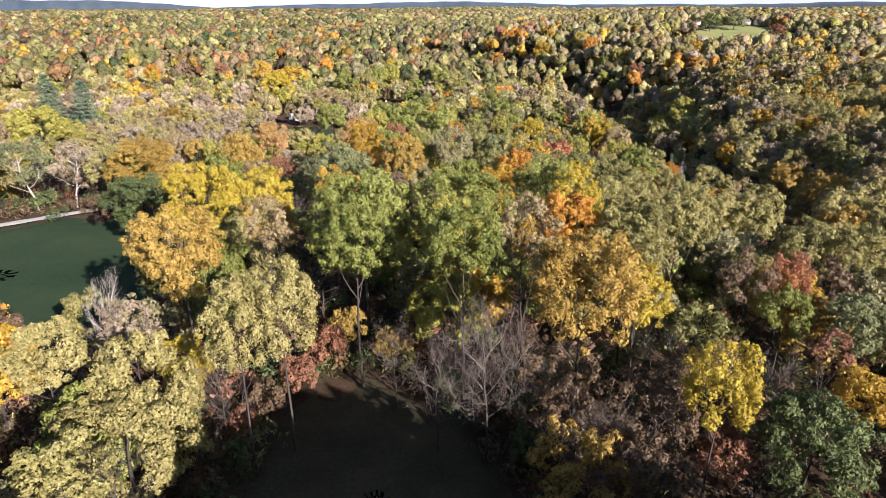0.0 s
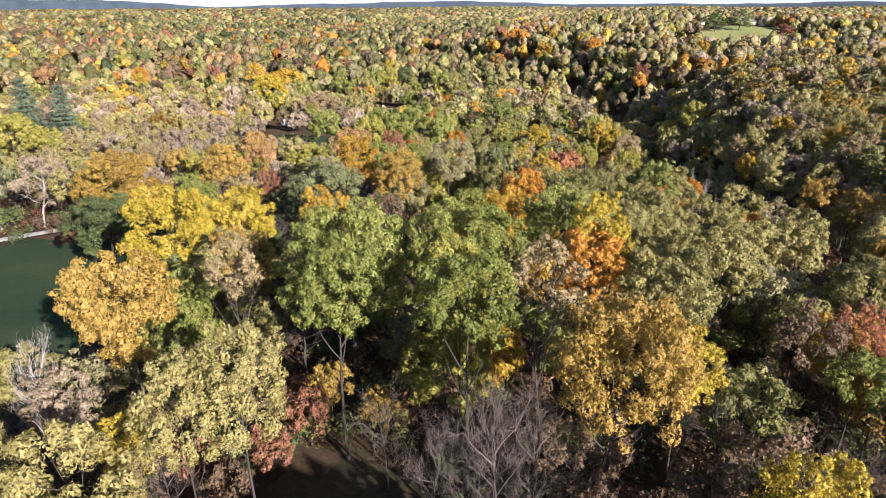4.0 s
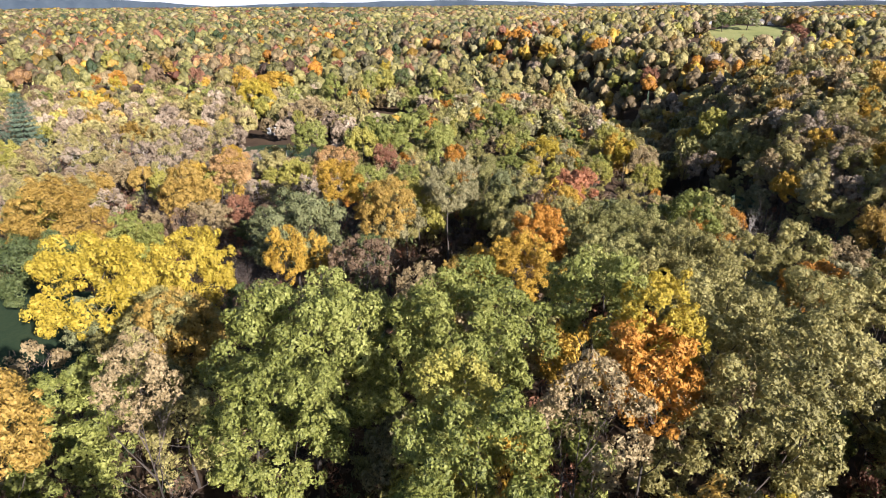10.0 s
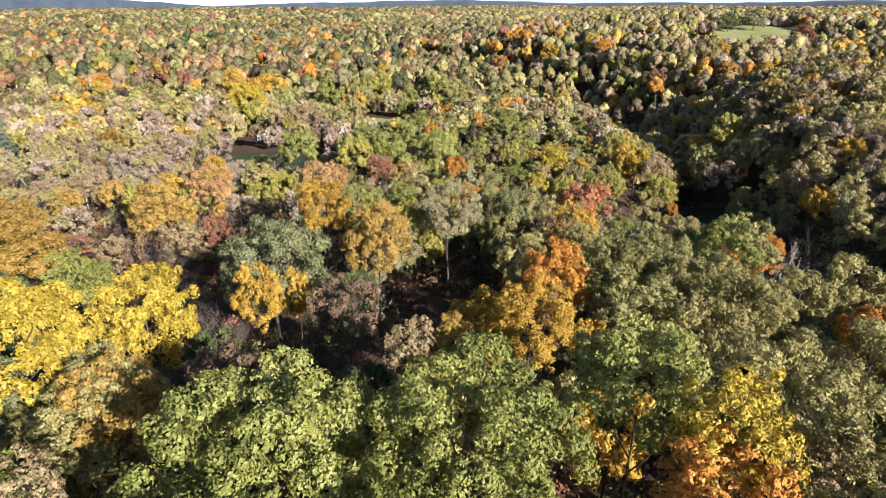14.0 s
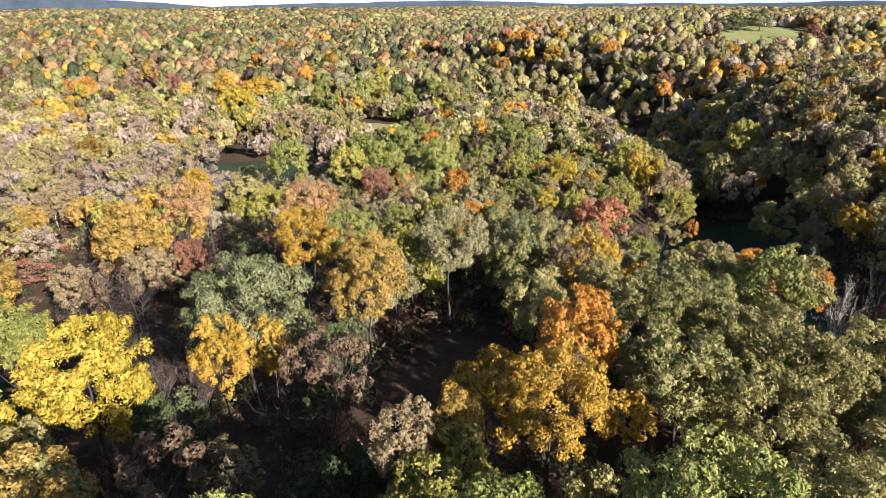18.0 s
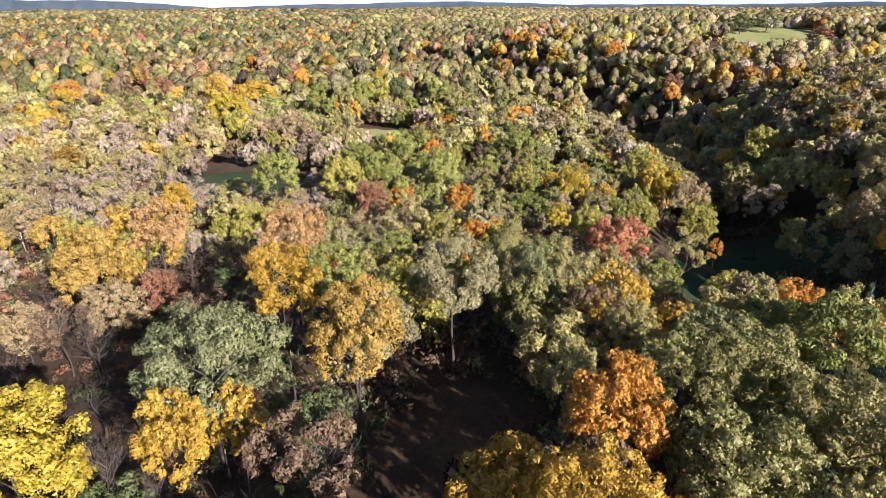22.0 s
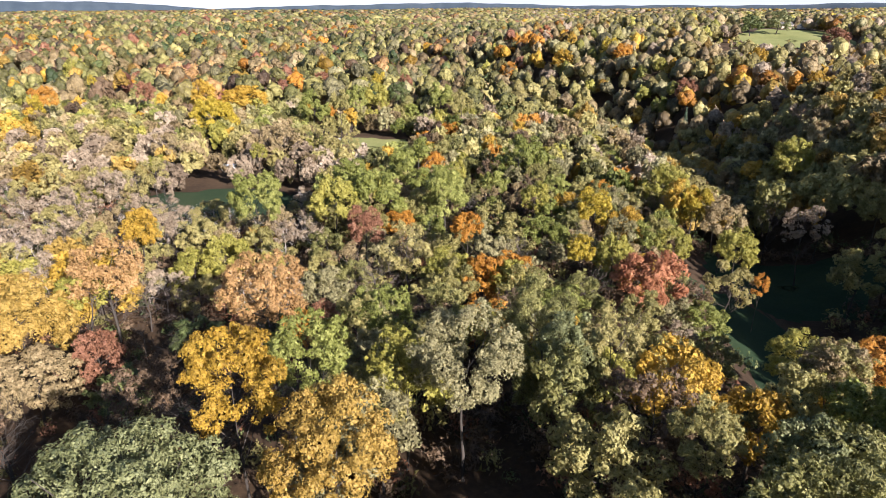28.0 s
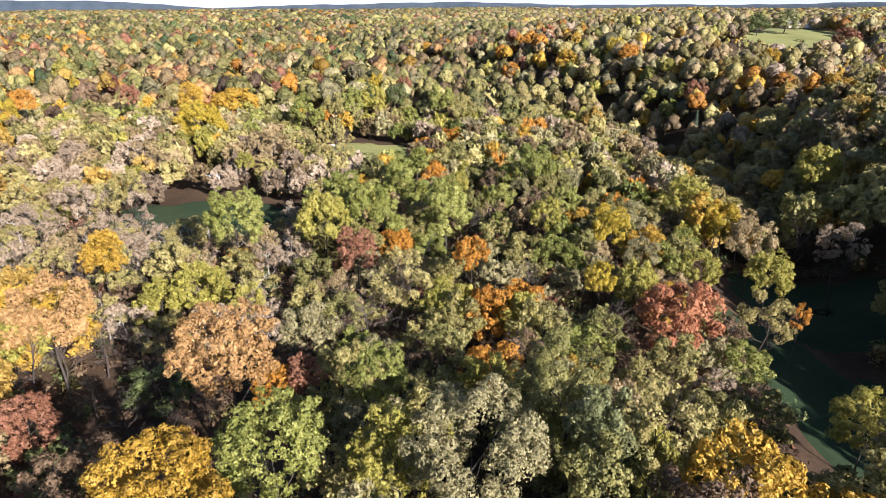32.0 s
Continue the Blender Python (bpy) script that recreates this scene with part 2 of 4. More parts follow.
def build_backdrop():
    """Wooded ridges on the horizon, with blue haze put into their colour."""
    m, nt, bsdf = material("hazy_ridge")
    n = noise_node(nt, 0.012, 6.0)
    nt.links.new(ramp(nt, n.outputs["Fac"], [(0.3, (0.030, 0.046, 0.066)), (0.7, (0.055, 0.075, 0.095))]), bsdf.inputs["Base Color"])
    bsdf.inputs["Roughness"].default_value = 1.0
    a = np.linspace(-0.75, 0.75, 420)
    for name, far, base, rise in (("backdrop", 4750.0, 47.0, 7.0),):
        x, y = far * np.sin(a), far * np.cos(a)
        top = base + rise * (0.7 * np.sin(9 * a + 2.2) + 0.5 * np.sin(23 * a + 1) + 0.25 * np.sin(61 * a) + 0.18 * np.sin(143 * a + 2))
        top = top + 30 * smooth(0.33, 0.46, -a) - 12 * np.exp(-(((a + 0.30) / 0.06) ** 2)) + 12 * np.exp(-(((a - 0.02) / 0.16) ** 4))
        z = np.stack([np.full_like(a, -60), top - 14, top])
        v = np.stack([np.stack([x, y, z[0]], -1), np.stack([x * 1.002, y * 1.002, z[1]], -1), np.stack([x * 1.012, y * 1.012, z[2]], -1)]).reshape(-1, 3)
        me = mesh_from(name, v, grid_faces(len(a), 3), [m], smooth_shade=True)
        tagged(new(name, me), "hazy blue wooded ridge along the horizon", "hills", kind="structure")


build_backdrop()


def build_sky_haze():
    """The white haze low in the sky, an added glowing sheet behind the last ridge."""
    m, nt, bsdf = material("glowing_sky_haze")
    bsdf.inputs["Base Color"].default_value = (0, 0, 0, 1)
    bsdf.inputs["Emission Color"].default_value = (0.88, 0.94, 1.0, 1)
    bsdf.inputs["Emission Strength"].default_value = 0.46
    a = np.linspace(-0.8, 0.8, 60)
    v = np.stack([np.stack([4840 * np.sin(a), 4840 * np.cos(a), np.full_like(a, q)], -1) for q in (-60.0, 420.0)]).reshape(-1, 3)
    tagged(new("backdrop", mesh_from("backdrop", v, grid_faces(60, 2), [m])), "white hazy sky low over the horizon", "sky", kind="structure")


build_sky_haze()


def ribbon(name, label, points, wide, mat):
    """A flat track laid on the land."""
    P = np.array(points, float)
    s = np.linspace(0, len(P) - 1, 60)
    x, y = np.interp(s, range(len(P)), P[:, 0]), np.interp(s, range(len(P)), P[:, 1])
    d = unit(np.stack([np.gradient(x), np.gradient(y)], -1))
    n = np.stack([-d[:, 1], d[:, 0]], -1)
    edge = wide / 2 * (1 + 0.08 * np.sin(s * 9))
    rows = []
    for k, lift in ((-1, 0.34), (-0.4, 0.42), (0.4, 0.42), (1, 0.34)):
        px, py = x + n[:, 0] * edge * k, y + n[:, 1] * edge * k
        rows.append(np.stack([px, py, land(px, py) + lift], -1))
    me = mesh_from(name, np.stack(rows).reshape(-1, 3), grid_faces(60, 4), [mat], smooth_shade=True)
    tagged(new(name, me), label, "road", kind="structure")


# ---- trees: shapes ----
def unit(v):
    return v / np.maximum(np.linalg.norm(v, axis=-1, keepdims=True), 1e-9)


def cards(rng, pos, nor, size):
    """Leaf sprays: one three-cornered spray of leaves at each place."""
    n = len(pos)
    t = unit(np.cross(nor, rng.normal(size=(n, 3))))
    b = np.cross(nor, t)
    s = size[:, None]
    ln, wd = s * rng.uniform(0.8, 1.25, (n, 1)), s * rng.uniform(0.55, 0.85, (n, 1))
    v = np.stack([pos + t * ln, pos - t * ln * 0.6 + b * wd, pos - t * ln * rng.uniform(0.3, 0.8, (n, 1)) - b * wd], 1)
    return v.reshape(-1, 3), np.arange(3 * n).reshape(n, 3)


def crown_points(rng, leaves, boughs=16, sprigs=9, gaps=0.14, clump=0.15, shag=0.34, thin=1.0, core=0.14):
    """Places and normals of leaves: sprigs over the boughs of a dome of radius 1 about the origin, with gaps between the boughs."""
    k = np.arange(boughs)
    zc = 0.95 - 1.75 * (k + 0.5) / boughs + rng.uniform(-0.12, 0.12, boughs)
    turn = rng.uniform(0, 6.283) + 2.399 * k + rng.uniform(-0.35, 0.35, boughs)
    r = np.where(zc > 0, np.sqrt(np.clip(1 - zc ** 2, 0.02, 1)), 1 - 0.28 * zc ** 2) * rng.uniform(0.60, 0.80, boughs)
    bc = np.stack([np.cos(turn) * r, np.sin(turn) * r, zc * rng.uniform(0.55, 0.75, boughs)], -1)
    br = rng.uniform(0.25, 0.43, boughs)
    stay = rng.random(boughs) > gaps
    stay[:2] = True
    bc, br = bc[stay], br[stay]
    own = np.repeat(np.arange(len(bc)), sprigs)
    d = unit(rng.normal(size=(len(own), 3)) + 1.0 * unit(bc)[own] + np.array([0, 0, 0.35]))
    c = bc[own] + d * (br[own] * rng.uniform(0.6, 1.12, len(own)))[:, None]
    cr = clump * rng.uniform(0.6, 1.35, len(own))
    idx = rng.choice(len(own), leaves, p=cr ** 2 / (cr ** 2).sum())
    e = unit(rng.normal(size=(leaves, 3)) + 0.6 * d[idx] + np.array([0, 0, 0.35]))
    pos = c[idx] + e * (cr[idx] * rng.uniform(0.5, 1.1, leaves) ** thin)[:, None] * np.array([1, 1, 0.8])
    deep_in = rng.random(leaves) < core
    pos[deep_in] = (bc[own[idx]] + e * br[own[idx]][:, None] * 0.5)[deep_in]
    return pos, unit(e + shag * rng.normal(size=e.shape))


def tube(points, radii, sides=6):
    """A tapered, bent stem through the points."""
    verts, faces = [], []
    pts = [Vector(p) for p in points]
    for i, (p, r) in enumerate(zip(pts, radii)):
        d = (pts[min(i + 1, len(pts) - 1)] - pts[max(i - 1, 0)]).normalized()
        a = d.cross(Vector((0.31, 0.95, 0.05))).normalized()
        b = d.cross(a)
        for j in range(sides):
            w = 2 * math.pi * j / sides
            verts.append(p + (a * math.cos(w) + b * math.sin(w)) * r)
    for i in range(len(pts) - 1):
        for j in range(sides):
            k = (j + 1) % sides
            faces.append((i * sides + j, i * sides + k, (i + 1) * sides + k, (i + 1) * sides + j))
    return verts, faces


def stems_mesh(name, stems, mat, sides=5):
    verts, faces = [], []
    for pts, rad in stems:
        v, f = tube([(p[0], p[1], p[2] * 4.2) for p in pts], rad, sides)
        v = [(q[0], q[1], q[2] / 4.2) for q in v]
        o = len(verts)
        verts += v
        faces += [tuple(i + o for i in q) for q in f]
    me = bpy.data.meshes.new(name)
    me.from_pydata(verts, [], faces)
    me.materials.append(mat)
    me.polygons.foreach_set("use_smooth", np.ones(len(me.polygons), bool))
    return me


def twigs(rng, start, way, length, radius, depth, out):
    """Forked bare branches."""
    p, d = np.array(start, float), np.array(way, float)
    pts, n = [p.copy()], 3 if depth else 2
    for i in range(n):
        d = unit(d + rng.normal(size=3) * 0.16 + np.array([0, 0, 0.07]))
        p = p + d * length / n
        pts.append(p.copy())
    out.append((pts, [radius * (1 - 0.22 * i) for i in range(n + 1)]))
    if depth == 0:
        return
    for k in range(rng.integers(2, 4) + (depth > 1)):
        w = unit(d + rng.normal(size=3) * 0.55 + np.array([0, 0, 0.2]))
        at = pts[rng.integers(1, n + 1)]
        twigs(rng, at, w, length * rng.uniform(0.55, 0.8), radius * 0.6, depth - 1, out)


def bare_frame(rng, full, forks):
    """Trunk, limbs and twigs of a leafless tree: a leader with rising limbs that fork into fine twigs."""
    tall = 4.2
    lean = rng.uniform(-0.10, 0.10, 2)
    zs = np.array([-0.1, 0.1, 0.8, 1.5, 2.2, 2.9, 3.4])
    lead = [np.array([lean[0] * z + 0.05 * math.sin(2.1 * z + lean[0] * 40), lean[1] * z + 0.05 * math.cos(1.9 * z + lean[1] * 40), z]) for z in zs]
    limbs, tw = [], []
    count = 12 if full else 8
    for k in range(count):
        z0 = 1.1 + 2.1 * k / count
        b = np.array([np.interp(z0, zs, [p[i] for p in lead]) for i in range(3)])
        a = 2.4 * k + rng.uniform(-0.4, 0.4)
        rise = rng.uniform(0.6, 1.1) + 0.25 * k / count
        reach = rng.uniform(0.62, 0.85) * (1 - 0.45 * (k / count) ** 2)
        way = np.array([math.cos(a), math.sin(a), rise])
        pts = [b, b + way * reach * 0.35 + rng.normal(size=3) * 0.03, b + way * reach * 0.7 + rng.normal(size=3) * 0.04 + (0, 0, 0.05), b + way * reach + (0, 0, 0.14)]
        limbs.append((pts, [0.016, 0.012, 0.008, 0.004]))
        for q in range(5 if full else 3):
            at = pts[1 + q % 3]
            w = unit(way + rng.normal(size=3) * 0.55 + np.array([0, 0, 0.3]))
            twigs(rng, at, w, 0.42, 0.0050, forks - 1, tw)
    for q in range(6):
        twigs(rng, lead[4 + q % 3], unit(rng.normal(size=3) * 0.5 + np.array([0, 0, 1.0])), 0.50, 0.0058, forks - 1, tw)
    top = max(p[2] for pts, _ in tw for p in pts)
    flat = np.array([1, 1, 1 / top])
    def squash(stems):
        return [([p * flat for p in pts], r) for pts, r in stems]
    return squash([(lead, [0.052, 0.038, 0.033, 0.028, 0.021, 0.013, 0.005])]), squash(limbs[:5]), squash(limbs[5:] + tw)


# How deep a crown of radius 1 is, and how its leaves stand.
FORMS = {
    "round": dict(boughs=20, sprigs=10, gaps=0.10, clump=0.132, deep=1.0, spread=27.0),
    "dense": dict(boughs=26, sprigs=9, gaps=0.06, clump=0.130, deep=1.05, spread=30.0),
    "tall": dict(boughs=24, sprigs=8, gaps=0.15, clump=0.150, deep=1.5, spread=32.0),
    "sparse": dict(boughs=15, sprigs=7, gaps=0.20, clump=0.130, deep=1.05, spread=13.0),
}


def tree_shape(seed, leaves, form):
    """One model tree. Stem and limbs: height 1, crown radius 1. Crown: radius 1, its top at 0."""
    rng = np.random.default_rng(seed)
    parts = {}
    lean = rng.uniform(-0.12, 0.12, 2)
    zs = [-0.03, 0.02, 0.20, 0.40, 0.58, 0.72]
    px = [lean[0] * z + 0.03 * math.sin(9 * z + seed) for z in zs]
    py = [lean[1] * z + 0.03 * math.cos(8 * z + seed) for z in zs]
    parts["trunk"] = [(list(zip(px, py, zs)), [0.066, 0.044, 0.036, 0.028, 0.018, 0.006])]
    limbs = []
    for k in range(5):
        a = 2.4 * k + rng.uniform(0, 1)
        z0 = 0.46 + 0.050 * k
        b = np.array([np.interp(z0, zs, px), np.interp(z0, zs, py), z0])
        out = np.array([math.cos(a), math.sin(a), rng.uniform(0.12, 0.22)]) * rng.uniform(0.5, 0.7)
        limbs.append(([b, b + out * 0.4 + (0, 0, 0.02), b + out * 0.75 + (0, 0, 0.05), b + out + (0, 0, 0.10)], [0.015, 0.011, 0.008, 0.004]))
    if form in ("bare", "sparse"):
        parts["trunk"], limbs, parts["twigs"] = bare_frame(rng, form == "bare", 4 if form == "bare" and leaves else 3)
    parts["limbs"] = limbs
    if form == "pine":
        pos, nor = [], []
        for tier in range(15):
            z = -1.9 + tier * 0.128
            rad = (-(z) / 1.95) ** 0.8 * 0.95 + 0.03
            nb = 10 if tier < 10 else 7
            for j in range(nb):
                a = 2 * math.pi * j / nb + tier * 0.7 + rng.uniform(-0.2, 0.2)
                m = max(6, leaves // 135)
                s = rng.uniform(0.1, 1.0, m) ** 0.7
                off = rng.normal(size=(m, 3)) * np.array([0.05, 0.05, 0.02])
                pos.append(np.stack([np.cos(a) * rad * s, np.sin(a) * rad * s, z - 0.10 * s * rad + 0.08 * s ** 2], -1) + off)
                nor.append(unit(np.stack([0.4 * np.cos(a) + 0 * s, 0.4 * np.sin(a) + 0 * s, 1 + 0 * s], -1) + 0.4 * rng.normal(size=(m, 3))))
        pos, nor = np.vstack(pos), np.vstack(nor)
        parts["crown"] = cards(rng, pos, nor, 0.075 * rng.uniform(0.7, 1.3, len(pos)) * math.sqrt(3000 / len(pos)))
    elif form != "bare":
        g = FORMS[form]
        few = 1.0 if leaves > 8000 else 0.7
        pos, nor = crown_points(rng, leaves, int(g["boughs"] * few), g["sprigs"], g["gaps"], g["clump"] / few ** 0.5, thin=0.6 if form == "sparse" else 1.0)
        pos /= np.percentile(np.hypot(pos[:, 0], pos[:, 1]), 95)
        pos[:, 2] *= g["deep"]
        pos[:, 2] -= np.percentile(pos[:, 2], 99.5)
        size = np.sqrt(g["spread"] / len(pos)) * rng.uniform(0.6, 1.4, len(pos))
        parts["crown"] = cards(rng, pos, nor, size)
    return parts


MODELS = {}
LEAVES = {"round": (0, 7200, 21000, 38000), "dense": (0, 7200, 21000, 38000), "tall": (0, 7200, 21000, 38000), "sparse": (0, 3600, 9000, 13000), "bare": (0, 0, 1, 1), "pine": (0, 4000, 6800, 9000)}


def model(form, detail, pick):
    """Shared meshes of a model tree; detail 1 middle, 2 near, 3 near and large."""
    key = (form, detail, pick)
    if key not in MODELS:
        p = tree_shape(1000 + 37 * pick + 7 * len(form), LEAVES[form][detail], form)
        made = {"trunk": stems_mesh("trunk", p["trunk"], BARK, 7), "limbs": [stems_mesh("limb", [l], BARK, 5) for l in p["limbs"]]}
        if "twigs" in p:
            made["twigs"] = stems_mesh("bare_crown", p["twigs"], BARK_GREY, 3)
        if "crown" in p:
            v, f = p["crown"]
            made["crown"] = mesh_from("crown", v, f, [LEAF["green"]])
        MODELS[key] = made
    return MODELS[key]


TREES = []
TREE_WORDS = {
    "green": "fresh green", "deep": "dark green", "grey": "grey-green", "olive": "olive-green", "lime": "yellow-green", "yellow": "bright yellow",
    "gold": "golden-yellow", "orange": "orange", "russet": "rust-brown", "red": "dull red", "tan": "faded tan", "cream": "pale cream-yellow",
    "pink": "faded pinkish", "brown": "dry brown", "pine": "blue-green", "amber": "golden-tan", "sage": "grey-tan", "moss": "muted green", "peach": "pale orange",
}
KIND_NAMES = {"green": "oak_tree", "olive": "oak_tree", "grey": "oak_tree", "deep": "oak_tree", "sage": "oak_tree", "moss": "oak_tree", "yellow": "maple_tree", "gold": "maple_tree", "orange": "maple_tree", "red": "maple_tree"}
FORM_WORDS = {
    "round": ("broadleaf_tree", "broad-crowned autumn tree with {} leaves in woodland"),
    "dense": ("broadleaf_tree", "full rounded autumn tree with dense {} leaves"),
    "tall": ("broadleaf_tree", "tall narrow-crowned autumn tree with {} leaves"),
    "sparse": ("thinning_tree", "half-bare autumn tree with sparse {} leaves"),
    "bare": ("bare_tree", "leafless grey tree with fine forked twigs"),
    "pine": ("pine_tree", "tiered evergreen conifer with {} needles"),
}


def tree(x, y, high, wide, leaf="green", form="round", detail=2, bark_mat=None):
    """One tree: an Empty at its foot over trunk, limbs and crown."""
    k = len(TREES)
    if form == "round" and high > 6.0 * wide:
        form = "tall"
    if form == "round" and leaf in ("yellow", "gold", "orange", "red", "russet", "amber", "lime"):
        form = "dense"
    shape = model(form, detail, (k * 7 + int(abs(x))) % (3 if detail == 3 else 4))
    name, words = FORM_WORDS[form]
    root = new(KIND_NAMES.get(leaf, name) if name == "broadleaf_tree" else name)
    root.empty_display_size = 0.5
    root.matrix_world = pose(x, y, h(x, y), 0, 0, 137.5 * k)
    tagged(root, words.format(TREE_WORDS[leaf]), "conifer" if form == "pine" else "tree", "woodland trees")
    stem = Matrix.Diagonal((wide, wide, high, 1))
    parts = [("trunk", shape["trunk"], bark_mat, stem)] + [("limb", m, bark_mat, stem) for m in shape["limbs"][: 5 if detail > 1 else 3]]
    if "twigs" in shape:
        parts.append(("bare_crown", shape["twigs"], bark_mat, stem))
    if "crown" in shape:
        deep = min(wide * 1.10, high * 0.45)
        if form == "pine":
            deep = high * 0.48
        parts.append(("crown", shape["crown"], LEAF[leaf], Matrix.Translation((0, 0, high)) @ Matrix.Diagonal((wide, wide, deep, 1))))
    for pname, me, mat, at in parts:
        ob = new(pname, me)
        ob.parent = root
        ob.matrix_basis = at
        if mat:
            ob.material_slots[0].link = "OBJECT"
            ob.material_slots[0].material = mat
    TREES.append((x, y, wide))
    return root


# ---- trees: the ones that stand out, foot x and y, height, crown radius ----
tree(-28.4, 60.4, 22.5, 4.8, "amber", "round", 3)
tree(-15.0, 49.5, 21.8, 3.5, "cream", "round", 2)
tree(-17.9, 46.6, 20.7, 2.9, "cream", "tall", 2)
tree(-26.3, 45.8, 16.0, 4.6, "cream", "tall", 2)
tree(-37.4, 49.2, 15.0, 3.6, "cream", "round", 2)
tree(-36.1, 58.2, 17.0, 2.3, "pink", "bare", 2, bark_mat=BARK_WHITE)
tree(-32.8, 55.7, 14.0, 2.9, "pink", "sparse", 2)
tree(-20.9, 48.5, 13.0, 2.3, "pink", "bare", 2)
tree(-26.3, 53.5, 11.0, 2.6, "yellow", "round", 2)
tree(-9.8, 71.3, 23.5, 6.8, "green", "round", 3)
tree(2.4, 71.5, 24.0, 5.8, "green", "round", 3)
tree(-9.6, 61.0, 22.8, 4.4, "green", "round", 3)
tree(2.1, 54.9, 24.5, 4.1, "green", "round", 2)
tree(1.4, 60.6, 23.6, 3.1, "lime", "round", 2)
tree(9.3, 60.0, 24.0, 3.4, "tan", "sparse", 2)
tree(14.5, 66.4, 22.1, 3.8, "orange", "round", 2)
tree(15.9, 69.6, 25.2, 2.9, "yellow", "round", 2)
tree(13.1, 76.7, 23.6, 4.3, "green", "round", 2)
tree(25.4, 80.1, 20.7, 5.5, "olive", "round", 3)
tree(39.6, 90.8, 17.5, 6.8, "olive", "round", 3)
tree(20.6, 62.6, 21.8, 4.6, "olive", "round", 2)
tree(28.9, 70.2, 21.2, 3.9, "olive", "round", 2)
tree(12.6, 48.9, 23.7, 4.9, "amber", "dense", 3)
tree(19.3, 54.0, 18.5, 3.0, "yellow", "dense", 2)
tree(21.5, 39.6, 18.8, 2.8, "yellow", "round", 2)
tree(4.2, 47.6, 20.0, 3.8, "pink", "bare", 2)
tree(-0.7, 49.5, 15.0, 3.2, "pink", "bare", 2)
tree(17.6, 43.4, 14.0, 4.2, "brown", "sparse", 2)
tree(11.1, 45.2, 12.0, 3.0, "brown", "sparse", 2)
tree(29.8, 39.7, 13.0, 4.6, "deep", "round", 2)
tree(36.6, 44.0, 13.0, 2.6, "gold", "round", 2)
tree(31.4, 47.7, 13.0, 2.7, "pink", "bare", 2)
tree(32.7, 59.9, 18.0, 3.0, "brown", "sparse", 2)
tree(38.0, 61.0, 17.0, 2.3, "red", "round", 2)
tree(35.8, 56.7, 15.0, 2.7, "green", "round", 2)
tree(38.1, 51.2, 13.0, 1.9, "russet", "sparse", 2)
tree(42.0, 53.8, 15.0, 3.3, "grey", "round", 2)
tree(46.4, 72.2, 18.0, 4.2, "olive", "round", 2)
tree(50.7, 70.1, 18.0, 3.8, "olive", "round", 2)
tree(56.0, 109.0, 18.0, 4.7, "tan", "round", 2)
tree(23.7, 41.4, 9.0, 2.4, "russet", "round", 2)
tree(-37.4, 90.5, 19.5, 5.7, "yellow", "round", 3)
tree(-32.0, 102.7, 15.9, 5.5, "yellow", "round", 3)
tree(-56.4, 109.1, 13.0, 6.2, "deep", "round", 3)
tree(-62.5, 126.0, 16.4, 7.3, "amber", "round", 3)
tree(-82.1, 130.9, 15.0, 5.1, "pink", "sparse", 1, bark_mat=BARK_WHITE)
tree(-89.9, 129.2, 16.0, 5.5, "grey", "sparse", 1, bark_mat=BARK_WHITE)
tree(-113.6, 172.2, 16.1, 8.2, "lime", "round", 1)
tree(-128.9, 203.6, 22.0, 7.6, "pine", "pine", 1)
tree(-116.8, 202.2, 20.1, 7.3, "pine", "pine", 1)
tree(-20.1, 66.1, 21.9, 3.0, "tan", "sparse", 2)
tree(-25.8, 84.6, 16.0, 4.3, "amber", "round", 2)
tree(-37.2, 100.9, 19.0, 3.2, "green", "round", 2)
tree(-20.4, 112.8, 18.2, 6.8, "grey", "round", 3)
tree(-19.5, 103.0, 16.4, 2.6, "gold", "round", 2)
tree(-16.4, 107.5, 14.0, 2.2, "gold", "round", 2)
tree(-7.7, 115.4, 18.9, 4.2, "amber", "dense", 3)
tree(-15.4, 120.4, 20.6, 3.6, "gold", "dense", 3)
tree(-12.0, 128.4, 18.0, 3.6, "green", "round", 2)
tree(8.7, 93.4, 18.7, 4.0, "gold", "dense", 3)
tree(15.0, 95.0, 13.9, 2.1, "gold", "dense", 2)
tree(-2.2, 89.5, 17.3, 2.3, "tan", "round", 2)
tree(1.4, 91.0, 16.8, 1.8, "amber", "round", 2)
tree(12.6, 102.9, 19.1, 3.6, "orange", "dense", 2)
tree(10.7, 109.6, 17.1, 2.2, "olive", "round", 2)
tree(21.0, 110.3, 17.0, 4.4, "moss", "round", 2)
tree(27.6, 115.0, 16.6, 5.8, "moss", "round", 3)
tree(29.5, 103.1, 18.0, 4.5, "olive", "round", 2)
tree(20.0, 97.5, 18.0, 4.6, "moss", "round", 2)
tree(31.2, 98.3, 18.1, 3.7, "olive", "round", 2)
tree(25.0, 92.6, 17.5, 3.6, "olive", "round", 2)
tree(18.2, 99.2, 17.3, 2.6, "moss", "round", 2)
tree(1.3, 128.8, 18.4, 4.7, "sage", "round", 3)
tree(9.6, 138.6, 17.2, 5.0, "moss", "tall", 3)
tree(14.8, 132.8, 17.2, 3.3, "cream", "sparse", 2)
tree(30.3, 154.4, 6.8, 2.7, "pink", "sparse", 1)
tree(31.4, 168.9, 11.8, 5.5, "red", "round", 1)
tree(29.7, 199.7, 12.1, 3.6, "yellow", "round", 1)
tree(35.4, 197.6, 9.9, 4.0, "gold", "round", 1)
tree(18.8, 204.2, 11.8, 3.1, "lime", "round", 1)
